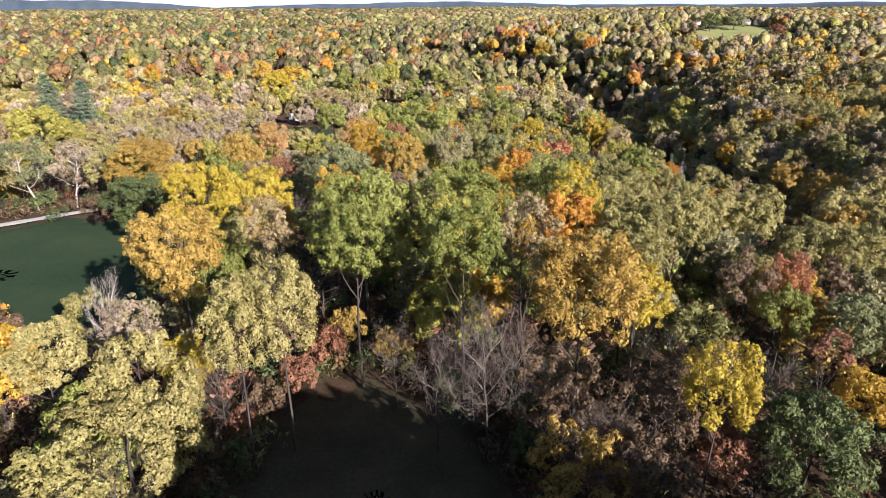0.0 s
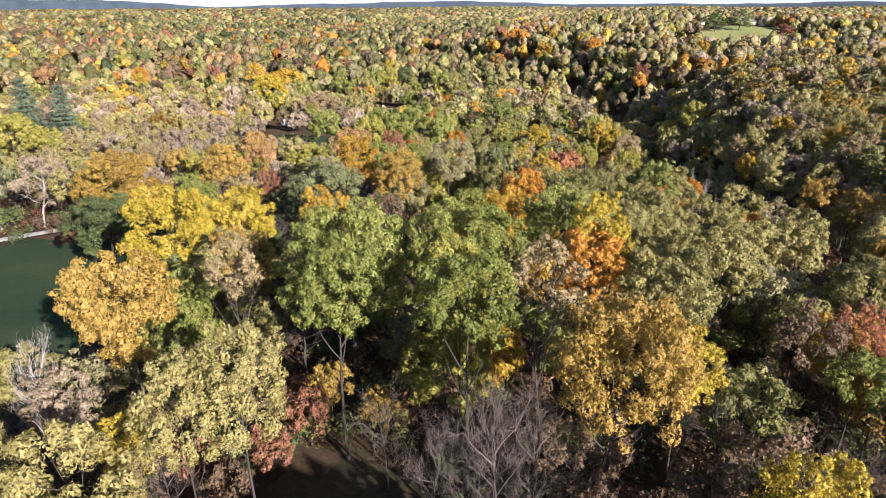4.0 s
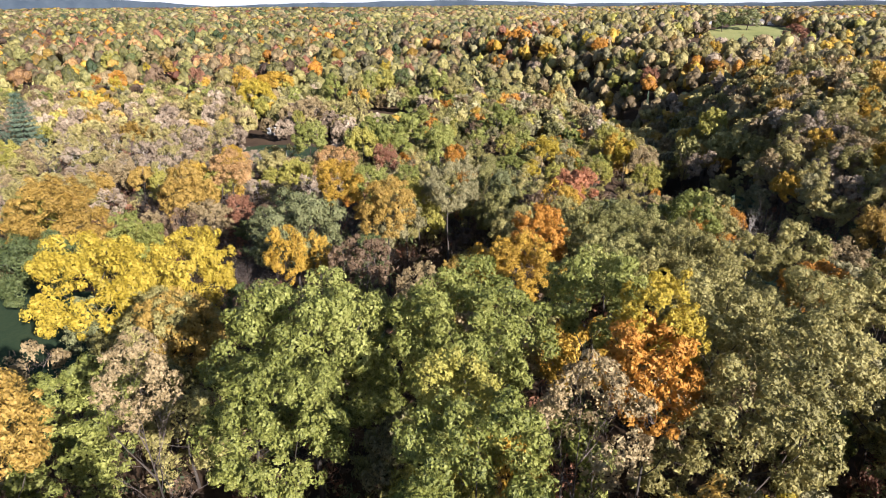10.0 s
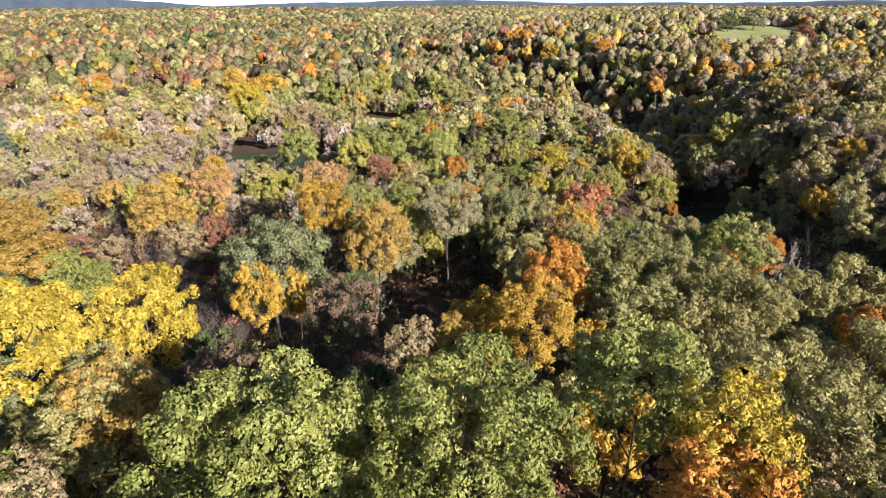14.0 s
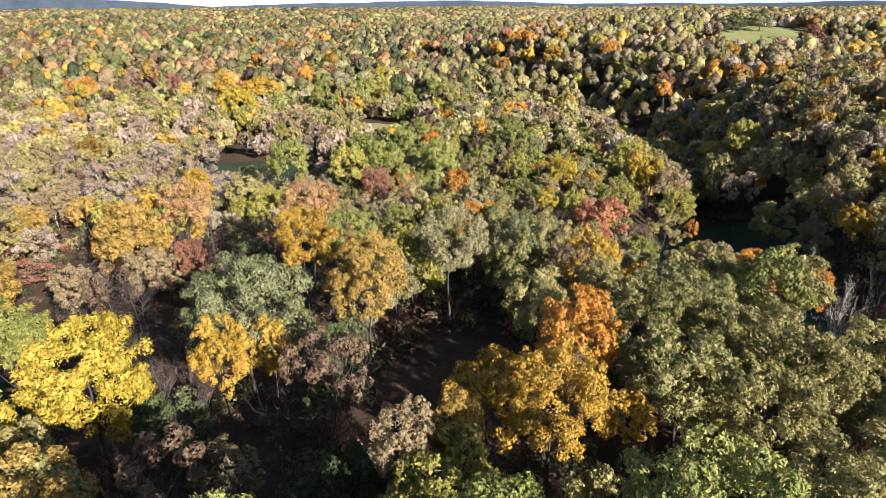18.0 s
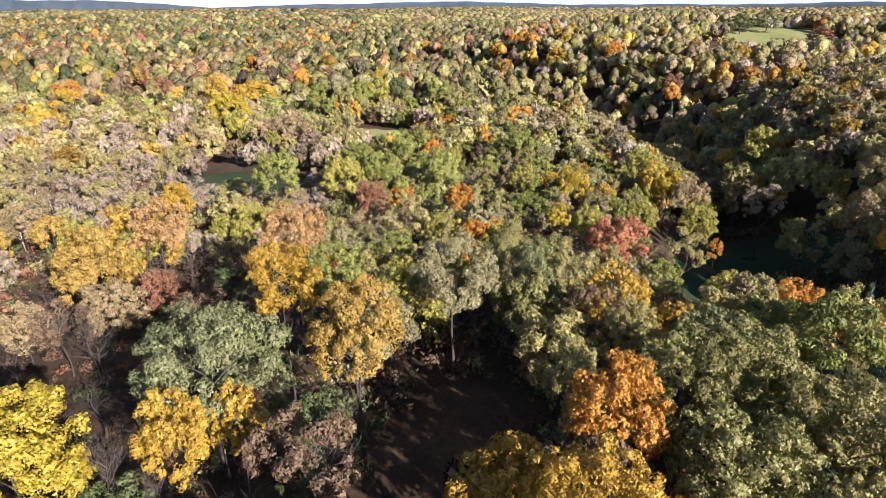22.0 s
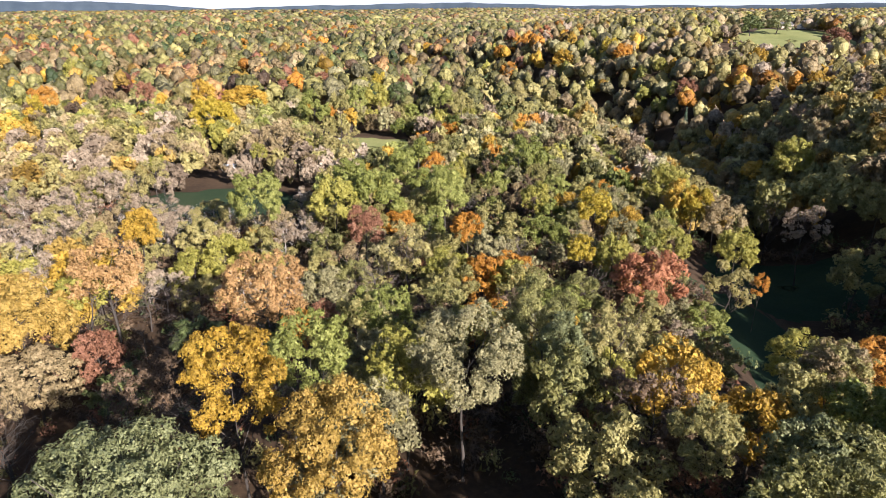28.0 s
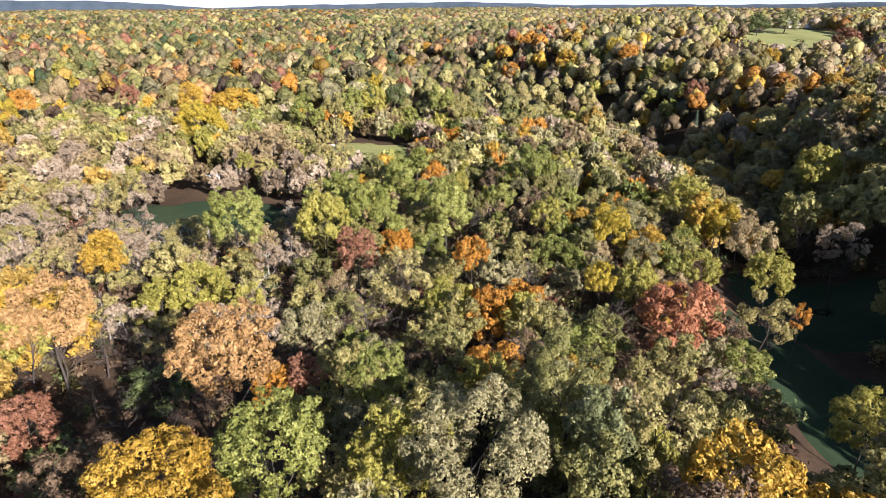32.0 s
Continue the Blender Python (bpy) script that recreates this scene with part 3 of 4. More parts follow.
tree(42.4, 190.5, 10.2, 3.4, "lime", "round", 1)
tree(22.1, 176.4, 10.9, 2.4, "yellow", "round", 1)
tree(29.0, 181.0, 9.6, 3.3, "lime", "round", 1)
tree(46.5, 175.4, 11.7, 4.1, "cream", "sparse", 1)
tree(53.9, 178.6, 11.5, 1.5, "orange", "round", 1)
tree(54.3, 228.5, 15.9, 5.8, "lime", "round", 1)
tree(56.2, 213.1, 15.5, 4.1, "yellow", "round", 1)
tree(59.4, 206.2, 16.3, 4.5, "tan", "round", 1)
tree(56.1, 192.9, 14.6, 3.9, "lime", "round", 1)
tree(3.5, 176.9, 14.3, 2.6, "orange", "round", 1)
tree(-33.6, 188.0, 17.5, 4.6, "green", "round", 2)
tree(-21.7, 210.8, 15.5, 6.8, "green", "round", 1)
tree(-6.7, 228.0, 16.0, 7.4, "green", "round", 1)
tree(-13.3, 203.1, 14.8, 6.0, "green", "round", 1)
tree(-21.7, 198.2, 14.5, 4.7, "lime", "round", 1)
tree(0.0, 206.1, 15.0, 5.3, "green", "round", 1)
tree(18.9, 236.0, 15.7, 7.0, "green", "round", 1)
tree(-19.0, 141.0, 19.0, 4.2, "peach", "round", 2)
tree(-17.1, 146.2, 10.2, 2.2, "orange", "round", 2)
tree(-14.0, 146.1, 11.2, 1.9, "russet", "round", 2)
tree(-6.2, 139.5, 15.9, 2.7, "green", "round", 2)
tree(-49.5, 162.0, 11.3, 5.7, "gold", "round", 1)
tree(-51.2, 179.3, 11.8, 3.0, "gold", "round", 1)
tree(-42.0, 182.1, 10.4, 3.9, "cream", "round", 1)
tree(-34.9, 173.4, 10.4, 3.9, "lime", "round", 1)
tree(-26.5, 167.8, 10.5, 2.6, "lime", "sparse", 1)
tree(-14.2, 185.4, 12.7, 3.3, "russet", "round", 1)
tree(-74.7, 282.1, 15.6, 7.1, "yellow", "round", 1)
tree(-78.6, 329.5, 13.4, 8.9, "gold", "round", 1)
tree(-10.3, 166.4, 9.9, 5.1, "pink", "bare", 1)
tree(-6.4, 174.5, 13.5, 4.5, "cream", "sparse", 1)
tree(-41.9, 160.4, 8.5, 3.4, "pink", "bare", 1)
tree(-36.5, 159.0, 8.6, 3.3, "pink", "bare", 1)
tree(-45.0, 157.7, 8.3, 2.9, "pink", "bare", 1)
tree(99.1, 255.0, 26.2, 5.6, "lime", "round", 1)
tree(78.3, 223.2, 19.6, 3.2, "pink", "bare", 1)
tree(77.5, 207.3, 19.0, 4.4, "pink", "sparse", 1)
tree(88.9, 219.9, 17.7, 3.1, "olive", "round", 1)
tree(40.4, 144.3, 13.2, 3.3, "lime", "round", 2)
tree(18.7, 119.9, 15.4, 2.8, "olive", "round", 2)
tree(26.1, 117.4, 16.0, 3.6, "grey", "round", 2)
tree(39.5, 136.9, 15.0, 3.5, "olive", "round", 2)
tree(18.3, 119.3, 10.4, 2.1, "russet", "sparse", 2)
tree(50.6, 144.7, 15.3, 4.0, "orange", "round", 2)
tree(36.8, 123.8, 15.1, 3.3, "pink", "bare", 2)
tree(47.4, 126.7, 17.3, 3.2, "orange", "round", 2)
tree(49.9, 130.7, 19.5, 1.5, "pine", "pine", 2)
tree(39.3, 136.6, 15.0, 3.3, "tan", "round", 2)
tree(47.4, 120.0, 18.6, 2.3, "pink", "bare", 2, bark_mat=BARK_WHITE)
tree(-49.8, 146.4, 13.8, 5.4, "amber", "round", 3)
tree(-43.4, 154.6, 15.8, 4.4, "peach", "round", 2)
tree(-53.4, 184.6, 10.8, 2.6, "gold", "round", 1)
tree(-46.1, 153.3, 12.0, 3.7, "lime", "sparse", 1)
tree(-37.8, 140.9, 9.6, 2.6, "russet", "round", 2)
tree(-42.6, 137.1, 9.4, 4.1, "tan", "round", 2)
tree(-50.1, 131.0, 9.1, 3.1, "tan", "round", 2)
tree(-41.1, 109.6, 14.0, 2.3, "lime", "round", 2)
tree(-26.9, 104.8, 12.0, 2.1, "pink", "bare", 2)
tree(-21.6, 103.6, 11.0, 1.9, "pink", "bare", 2)
tree(-9.4, 106.2, 14.0, 2.5, "deep", "round", 2)
tree(-11.2, 105.6, 9.0, 2.2, "deep", "round", 2)
tree(-16.5, 93.4, 11.0, 2.9, "tan", "sparse", 2)
tree(-27.2, 84.5, 16.0, 5.1, "olive", "round", 3)
tree(-36.2, 89.9, 14.0, 4.2, "grey", "round", 2)
tree(-30.2, 133.1, 10.3, 2.6, "brown", "sparse", 2)
tree(-28.7, 136.3, 9.4, 2.5, "brown", "sparse", 2)
tree(-3.8, 130.8, 15.3, 3.1, "lime", "round", 2)
tree(11.2, 132.3, 16.5, 2.8, "grey", "tall", 2)
tree(7.4, 49.2, 18.0, 3.0, "pink", "bare", 2)
tree(-5.0, 56.2, 12.0, 2.7, "pink", "bare", 2)
tree(14.0, 41.7, 13.0, 2.7, "pink", "bare", 2)
tree(3.0, 50.5, 12.0, 3.0, "pink", "bare", 2)
tree(9.3, 49.8, 13.0, 2.6, "brown", "sparse", 2)
tree(-26.3, 40.7, 13.0, 5.6, "cream", "round", 3)
tree(-159.2, 592.1, 16.9, 6.1, "orange", "round", 1)
tree(-179.4, 570.5, 16.9, 4.2, "orange", "round", 1)
tree(-96.1, 514.2, 17.0, 4.4, "orange", "round", 1)
tree(-217.6, 507.2, 16.9, 6.6, "tan", "round", 1)
tree(-141.6, 336.3, 17.0, 1.9, "yellow", "round", 1)
tree(-136.1, 296.1, 16.9, 3.6, "orange", "round", 1)
tree(-125.8, 273.9, 16.9, 2.3, "yellow", "round", 1)
tree(-90.4, 318.1, 17.0, 4.4, "gold", "round", 1)
tree(-125.2, 519.0, 17.0, 6.7, "tan", "round", 1)
tree(-247.8, 508.8, 17.0, 7.3, "lime", "round", 1)
tree(-107.5, 308.2, 17.0, 3.4, "russet", "round", 1)
tree(57.0, 565.4, 16.7, 6.6, "orange", "round", 1)
tree(66.8, 548.8, 17.0, 5.5, "orange", "round", 1)
tree(76.1, 571.8, 16.9, 5.8, "red", "round", 1)
tree(42.3, 558.2, 16.7, 4.9, "orange", "round", 1)
tree(78.6, 503.5, 16.4, 7.9, "gold", "round", 1)
tree(106.6, 497.1, 16.6, 5.6, "yellow", "round", 1)
tree(109.9, 476.9, 16.5, 6.0, "orange", "round", 1)
tree(45.7, 528.5, 16.1, 6.2, "orange", "round", 1)
tree(-29.7, 368.5, 16.9, 3.4, "yellow", "round", 1)
tree(-17.2, 362.7, 17.0, 3.3, "russet", "round", 1)
tree(-53.2, 357.9, 16.9, 3.5, "russet", "round", 1)
tree(120.1, 436.2, 16.5, 3.6, "lime", "round", 1)
tree(164.3, 416.5, 16.9, 3.9, "gold", "round", 1)
tree(157.9, 351.6, 16.8, 3.2, "gold", "round", 1)
tree(288.9, 557.7, 16.9, 10.0, "russet", "round", 1)
tree(186.8, 414.5, 16.9, 5.0, "tan", "round", 1)
tree(133.3, 290.2, 16.9, 3.5, "gold", "round", 1)
tree(121.3, 397.4, 16.6, 5.4, "russet", "round", 1)
tree(-27.1, 332.4, 17.0, 5.3, "lime", "round", 1)
tree(-46.0, 301.3, 16.9, 5.6, "green", "round", 1)
tree(-34.0, 320.9, 17.0, 4.5, "green", "round", 1)
tree(-1.6, 338.1, 17.0, 5.5, "green", "round", 1)
tree(-18.8, 335.2, 17.0, 4.3, "deep", "round", 1)
tree(108.6, 396.3, 16.7, 4.4, "green", "round", 1)
tree(6.4, 313.2, 17.0, 4.3, "olive", "round", 1)
tree(-37.3, 304.6, 16.9, 3.8, "olive", "round", 1)
tree(140.7, 411.9, 17.0, 2.5, "cream", "tall", 1)
tree(144.3, 410.9, 16.9, 2.5, "cream", "tall", 1)
tree(151.0, 414.2, 16.8, 2.5, "cream", "tall", 1)
tree(152.2, 407.6, 16.8, 2.5, "cream", "tall", 1)
tree(153.8, 402.5, 16.7, 2.4, "cream", "tall", 1)
tree(132.6, 419.0, 16.9, 2.6, "cream", "tall", 1)
tree(134.5, 389.9, 16.8, 2.4, "cream", "tall", 1)
tree(177.4, 369.6, 16.8, 2.2, "cream", "tall", 1)
tree(176.0, 361.7, 16.9, 2.1, "cream", "tall", 1)
tree(113.3, 372.5, 15.6, 2.0, "pine", "pine", 1)
tree(298.9, 664.6, 20.0, 11.8, "grey", "round", 1)
tree(271.1, 656.6, 17.8, 10.7, "deep", "round", 1)
tree(229.2, 680.3, 17.9, 11.1, "deep", "round", 1)
tree(-72.0, 254.8, 10.9, 2.9, "cream", "sparse", 1)
tree(-69.4, 240.3, 10.9, 3.0, "tan", "sparse", 1)
tree(-51.7, 260.7, 11.0, 3.7, "tan", "sparse", 1)
tree(-47.6, 263.5, 11.0, 4.3, "tan", "round", 1)
tree(-42.0, 268.5, 10.9, 4.2, "cream", "sparse", 1)
tree(-35.8, 266.9, 10.9, 3.8, "cream", "sparse", 1)
tree(-31.1, 275.0, 10.9, 4.3, "cream", "sparse", 1)
tree(-48.7, 240.6, 11.0, 2.2, "lime", "round", 1)
tree(-75.7, 246.8, 11.0, 3.7, "tan", "sparse", 1)
tree(-66.9, 219.8, 11.0, 3.5, "cream", "sparse", 1)
tree(-66.1, 211.4, 10.9, 3.5, "cream", "sparse", 1)
tree(-57.5, 204.8, 11.0, 2.3, "pink", "sparse", 1)
tree(-70.9, 206.5, 11.0, 4.2, "pink", "sparse", 1)
tree(-70.8, 196.1, 10.9, 4.1, "pink", "sparse", 1)
tree(-83.2, 209.1, 11.0, 3.9, "cream", "sparse", 1)
tree(-57.0, 176.3, 10.9, 2.9, "cream", "sparse", 1)
tree(-62.0, 177.8, 11.0, 2.8, "pink", "sparse", 1)
tree(-53.2, 176.6, 10.9, 2.4, "pink", "bare", 1)
tree(-57.1, 191.9, 10.9, 2.8, "pink", "sparse", 1)

# Rust and gold shrubs round the first clearing
for sx, sy, sh, sw, sc in ((-13.6, 63.2, 6.5, 2.4, "russet"), (-16.4, 59.0, 5.6, 2.1, "russet"), (-18.8, 54.6, 5.2, 2.0, "brown"), (-20.3, 50.2, 4.6, 1.7, "russet"),
                           (-22.6, 46.3, 5.0, 1.9, "brown"), (-11.8, 66.4, 7.6, 2.4, "amber"), (-17.5, 62.5, 8.5, 2.3, "brown"), (-6.5, 64.5, 5.8, 2.0, "amber"),
                           (0.6, 57.3, 5.0, 2.0, "deep"), (4.6, 52.6, 4.2, 1.8, "brown"), (8.0, 47.4, 4.6, 1.9, "deep"), (-21.5, 42.6, 4.4, 1.7, "brown")):
    tree(sx, sy, sh, sw, sc, "round", 1)

# ---- track, sheds, farm ----
ribbon("road", "pale gravel drive along a shaded lawn", [(-150, 84), (-120, 101), (-91, 118), (-83, 124), (-73, 131)], 2.6, GRAVEL)
ribbon("road", "pale gravel patch between bare trees", [(-27, 174.5), (-24.8, 174.2), (-22.6, 174.8)], 2.4, GRAVEL)


def plain(name, a, b, scale=2.0, rough=0.6, metal=0.0):
    m, nt, bsdf = material(name)
    n = noise_node(nt, scale, 5.0)
    nt.links.new(ramp(nt, n.outputs["Fac"], [(0.3, a), (0.7, b)]), bsdf.inputs["Base Color"])
    bsdf.inputs["Roughness"].default_value, bsdf.inputs["Metallic"].default_value = rough, metal
    return m


WHITE = plain("white_siding", (0.66, 0.66, 0.64), (0.82, 0.82, 0.80))
SHEET = plain("pale_metal_roof", (0.55, 0.57, 0.58), (0.74, 0.75, 0.76), 1.0, 0.45)
BLUE = plain("blue_metal_roof", (0.10, 0.16, 0.32), (0.16, 0.24, 0.42), 1.0, 0.45)
SHINGLE = plain("grey_shingle_roof", (0.09, 0.085, 0.08), (0.17, 0.16, 0.15), 3.0, 0.9)
TAN_WALL = plain("tan_siding", (0.36, 0.28, 0.19), (0.48, 0.39, 0.28))
GLASS = plain("dark_window", (0.02, 0.025, 0.03), (0.05, 0.06, 0.07), 1.0, 0.1)


def part(name, bm, mat, parent, label=""):
    me = bpy.data.meshes.new(name)
    bm.to_mesh(me)
    bm.free()
    me.materials.append(mat)
    ob = new(name, me)
    ob.parent = parent
    return tagged(ob, label)


def block(x0, x1, y0, y1, z0, z1, bevel=0.03):
    bm = bmesh.new()
    bmesh.ops.create_cube(bm, size=1.0, matrix=Matrix.Translation(((x0 + x1) / 2, (y0 + y1) / 2, (z0 + z1) / 2)) @ Matrix.Diagonal((x1 - x0, y1 - y0, z1 - z0, 1)))
    bmesh.ops.bevel(bm, geom=bm.edges[:], offset=bevel, segments=1, affect="EDGES")
    return bm


def gable(l, w, z, rise, over=0.3, thick=0.12):
    """Two roof slopes with thickness, the ridge along x."""
    bm = bmesh.new()
    hw, hl = w / 2 + over, l / 2 + over
    drop = over * rise / (w / 2)
    prof = [(-hw, z - drop), (0, z + rise), (hw, z - drop), (hw, z - drop + thick), (0, z + rise + thick), (-hw, z - drop + thick)]
    ends = [[bm.verts.new((s * hl, a, b)) for a, b in prof] for s in (-1, 1)]
    for i in range(6):
        j = (i + 1) % 6
        bm.faces.new((ends[0][i], ends[0][j], ends[1][j], ends[1][i]))
    for e in ends:
        bm.faces.new((e[0], e[1], e[4], e[5]))
        bm.faces.new((e[1], e[2], e[3], e[4]))
    bmesh.ops.recalc_face_normals(bm, faces=bm.faces[:])
    return bm


def gabled_walls(l, w, z, rise):
    bm = bmesh.new()
    prof = [(-w / 2, -0.4), (w / 2, -0.4), (w / 2, z), (0, z + rise), (-w / 2, z)]
    ends = [[bm.verts.new((s * l / 2, a, b)) for a, b in prof] for s in (-1, 1)]
    for i in range(5):
        j = (i + 1) % 5
        bm.faces.new((ends[0][i], ends[0][j], ends[1][j], ends[1][i]))
    for e in ends:
        bm.faces.new(e)
    bmesh.ops.recalc_face_normals(bm, faces=bm.faces[:])
    return bm


def building(name, label, category, x, y, turn, l, w, z, rise, wall, roof, windows, door=True):
    root = new(name)
    root.matrix_world = pose(x, y, h(x, y), 0, 0, turn)
    tagged(root, label, category)
    part("wall", gabled_walls(l, w, z, rise), wall, root)
    part("roof", gable(l, w, z, rise), roof, root)
    for k in range(windows):
        cx = -l / 2 + l * (k + 0.5) / windows
        if door and k == windows // 2:
            continue
        win = part("window", block(cx - 0.55, cx + 0.55, -w / 2 - 0.06, -w / 2 + 0.04, z * 0.38, z * 0.80), WHITE, root)
        part("pane", block(cx - 0.45, cx + 0.45, -w / 2 - 0.08, -w / 2 - 0.055, z * 0.42, z * 0.76, 0.005), GLASS, win)
    if door:
        part("door", block(-0.5, 0.5, -w / 2 - 0.08, -w / 2 + 0.02, 0.0, min(2.05, z * 0.85)), SHINGLE, root)
    return root


building("shed", "small white metal-roofed shed beside thin trees", "shed", -60.2, 251.6, -22, 4.4, 2.6, 2.1, 0.45, WHITE, SHEET, 3)
building("shed", "tiny white hut at the meadow's edge", "shed", -37.3, 291.7, 10, 2.6, 2.0, 1.9, 0.35, WHITE, SHEET, 1, False)
building("cottage", "white cottage half hidden behind pale trunks", "house", -100, 170, 8, 8.0, 5.0, 2.7, 1.3, WHITE, SHINGLE, 4)
building("farmhouse", "tan farmhouse above a hilltop field", "house", 330, 712, 12, 13, 8, 3.4, 2.2, TAN_WALL, SHINGLE, 5)
building("garage", "small white garage beside the farmhouse", "garage", 345, 708, 6, 7, 6, 2.6, 1.2, WHITE, SHINGLE, 2)
building("barn", "long low white barn with a blue metal roof", "barn", 425, 735, 4, 26, 9, 3.2, 1.6, WHITE, BLUE, 8)
building("farmhouse", "white farmhouse with a blue metal roof among trees", "house", 285, 735, 14, 11, 8, 3.2, 2.4, WHITE, BLUE, 4)

# ---- trees: the woods between them ----
def palette(rng, x, y):
    """Leaf colour and form for a stretch of the woods; some mixes carry light or haze."""
    u = rng.random()
    def pick(*pairs):
        s = 0
        for w, leaf, form in pairs:
            s += w
            if u < s:
                return leaf, form
        return pairs[-1][1:]
    if y < 62 and x > 4:
        return pick((.42, "brown", "sparse"), (.30, "pink", "bare"), (.10, "russet", "sparse"), (.10, "amber", "sparse"), (.08, "moss", "round"))
    if -28 < x < -1 and 84 < y < 118:
        return pick((.50, "pink", "bare"), (.30, "brown", "sparse"), (.20, "deep", "round"))
    if -66 < x < -13 and 98 < y < 160:
        return pick((.70, "pink", "bare"), (.05, "russet", "sparse"), (.18, "brown", "sparse"), (.07, "deep", "round"))
    if x < -22 and 125 < y < 270:
        return pick((.18, "pink", "sparse"), (.26, "cream", "sparse"), (.16, "tan", "sparse"), (.10, "pink", "bare"), (.05, "cream", "round"), (.07, "tan", "round"), (.07, "lime", "round"), (.05, "amber", "round"), (.06, "olive", "round"))
    # Tan and cream trees, weighted up to put light into this dim side.
    if x > 52 and y < 330:
        return pick((.16, "olive", "round"), (.16, "sage", "round"), (.02, "moss", "round"), (.22, "tan", "round"), (.18, "cream", "round"), (.06, "cream", "sparse"), (.06, "pink", "sparse"), (.09, "amber", "round"), (.05, "gold", "round"))
    if y < 330:
        return pick((.26, "olive", "round"), (.12, "green", "round"), (.14, "sage", "round"), (.1, "moss", "round"), (.08, "lime", "round"), (.12, "tan", "sparse"), (.05, "gold", "round"), (.04, "orange", "round"), (.05, "brown", "sparse"), (.04, "pink", "bare"))
    # Far mixes are muted to paint haze; paler right, darker left, for light.
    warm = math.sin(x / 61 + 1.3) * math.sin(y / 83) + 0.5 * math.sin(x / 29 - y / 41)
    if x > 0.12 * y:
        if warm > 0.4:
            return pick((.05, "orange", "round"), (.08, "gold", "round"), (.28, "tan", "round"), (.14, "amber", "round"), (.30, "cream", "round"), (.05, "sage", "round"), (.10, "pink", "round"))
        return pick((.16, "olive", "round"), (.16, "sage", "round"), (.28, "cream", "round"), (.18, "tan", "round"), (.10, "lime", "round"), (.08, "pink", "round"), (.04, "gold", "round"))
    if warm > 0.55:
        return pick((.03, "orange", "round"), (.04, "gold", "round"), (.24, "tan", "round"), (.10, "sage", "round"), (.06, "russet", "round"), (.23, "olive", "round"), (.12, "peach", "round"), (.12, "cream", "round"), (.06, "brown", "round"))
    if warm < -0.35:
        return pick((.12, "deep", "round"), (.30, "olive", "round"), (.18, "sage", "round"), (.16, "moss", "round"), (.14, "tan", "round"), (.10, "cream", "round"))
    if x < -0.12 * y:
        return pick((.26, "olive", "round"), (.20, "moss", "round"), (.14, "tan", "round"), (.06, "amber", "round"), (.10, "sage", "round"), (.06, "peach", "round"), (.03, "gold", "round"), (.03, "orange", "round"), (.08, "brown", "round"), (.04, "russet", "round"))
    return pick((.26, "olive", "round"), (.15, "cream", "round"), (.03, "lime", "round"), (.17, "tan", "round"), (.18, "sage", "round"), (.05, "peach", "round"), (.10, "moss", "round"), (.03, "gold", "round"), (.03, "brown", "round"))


def in_sight(x, y, spare=0.0):
    return np.abs(np.asarray(x) + 0.0) < 0.76 * (np.asarray(y) + 18) + spare


def scatter(rng, x0, x1, y0, y1, step):
    nx, ny = int((x1 - x0) / step), int((y1 - y0) / step)
    gx, gy = np.meshgrid(np.arange(nx), np.arange(ny))
    x = x0 + (gx + 0.5 * (gy % 2) + rng.uniform(-0.42, 0.42, gx.shape)) * step
    y = y0 + (gy + rng.uniform(-0.42, 0.42, gx.shape)) * step
    return x.ravel(), y.ravel()


def clear_of(x, y, reach):
    t = np.array(TREES)
    return (((t[:, 0] - x) ** 2 + (t[:, 1] - y) ** 2) > (reach * 0.36 + t[:, 2] * 0.62) ** 2).all()


WOODS_LIMIT = 560


def plant_woods():
    """Single trees that fill the woods along the flight; returns the places left over for the joined woods."""
    rng = np.random.default_rng(5)
    x, y = scatter(rng, -190, 190, 24, 340, 6.4)
    keep = (openness(x, y) > 1.12) & in_sight(x, y, 10)
    order = np.argsort(y[keep] + 0.25 * np.abs(x[keep]))
    left = []
    count = 0
    for i in order:
        px, py = x[keep][i], y[keep][i]
        if not clear_of(px, py, 3.4):
            continue
        leaf, form = palette(rng, px, py)
        high, wide = rng.uniform(10.5, 15.5), rng.uniform(3.2, 4.6)
        if -66 < px < -13 and 98 < py < 160:
            high *= 0.66
        if py > 135 and px < 52:
            high, wide = high * 0.63, wide * 0.84
        if px > np.interp(py, VALLEY_Y, VALLEY_X):
            high *= 1.35
        elif 38 < px and 84 < py < 130:
            high *= 1.45
        elif -76 < px < -30 and 190 < py < 209:
            high *= 0.8
        if py < 120 or (count < WOODS_LIMIT and abs(px) < 0.7 * (py + 8)):
            tree(px, py, high, wide, leaf, form, 1, BARK_WHITE if px < -22 and py > 160 and form == "sparse" else BARK if py < 160 and form == "bare" else None)
            count += 1
        else:
            left.append((px, py, high, wide, leaf))
    return left


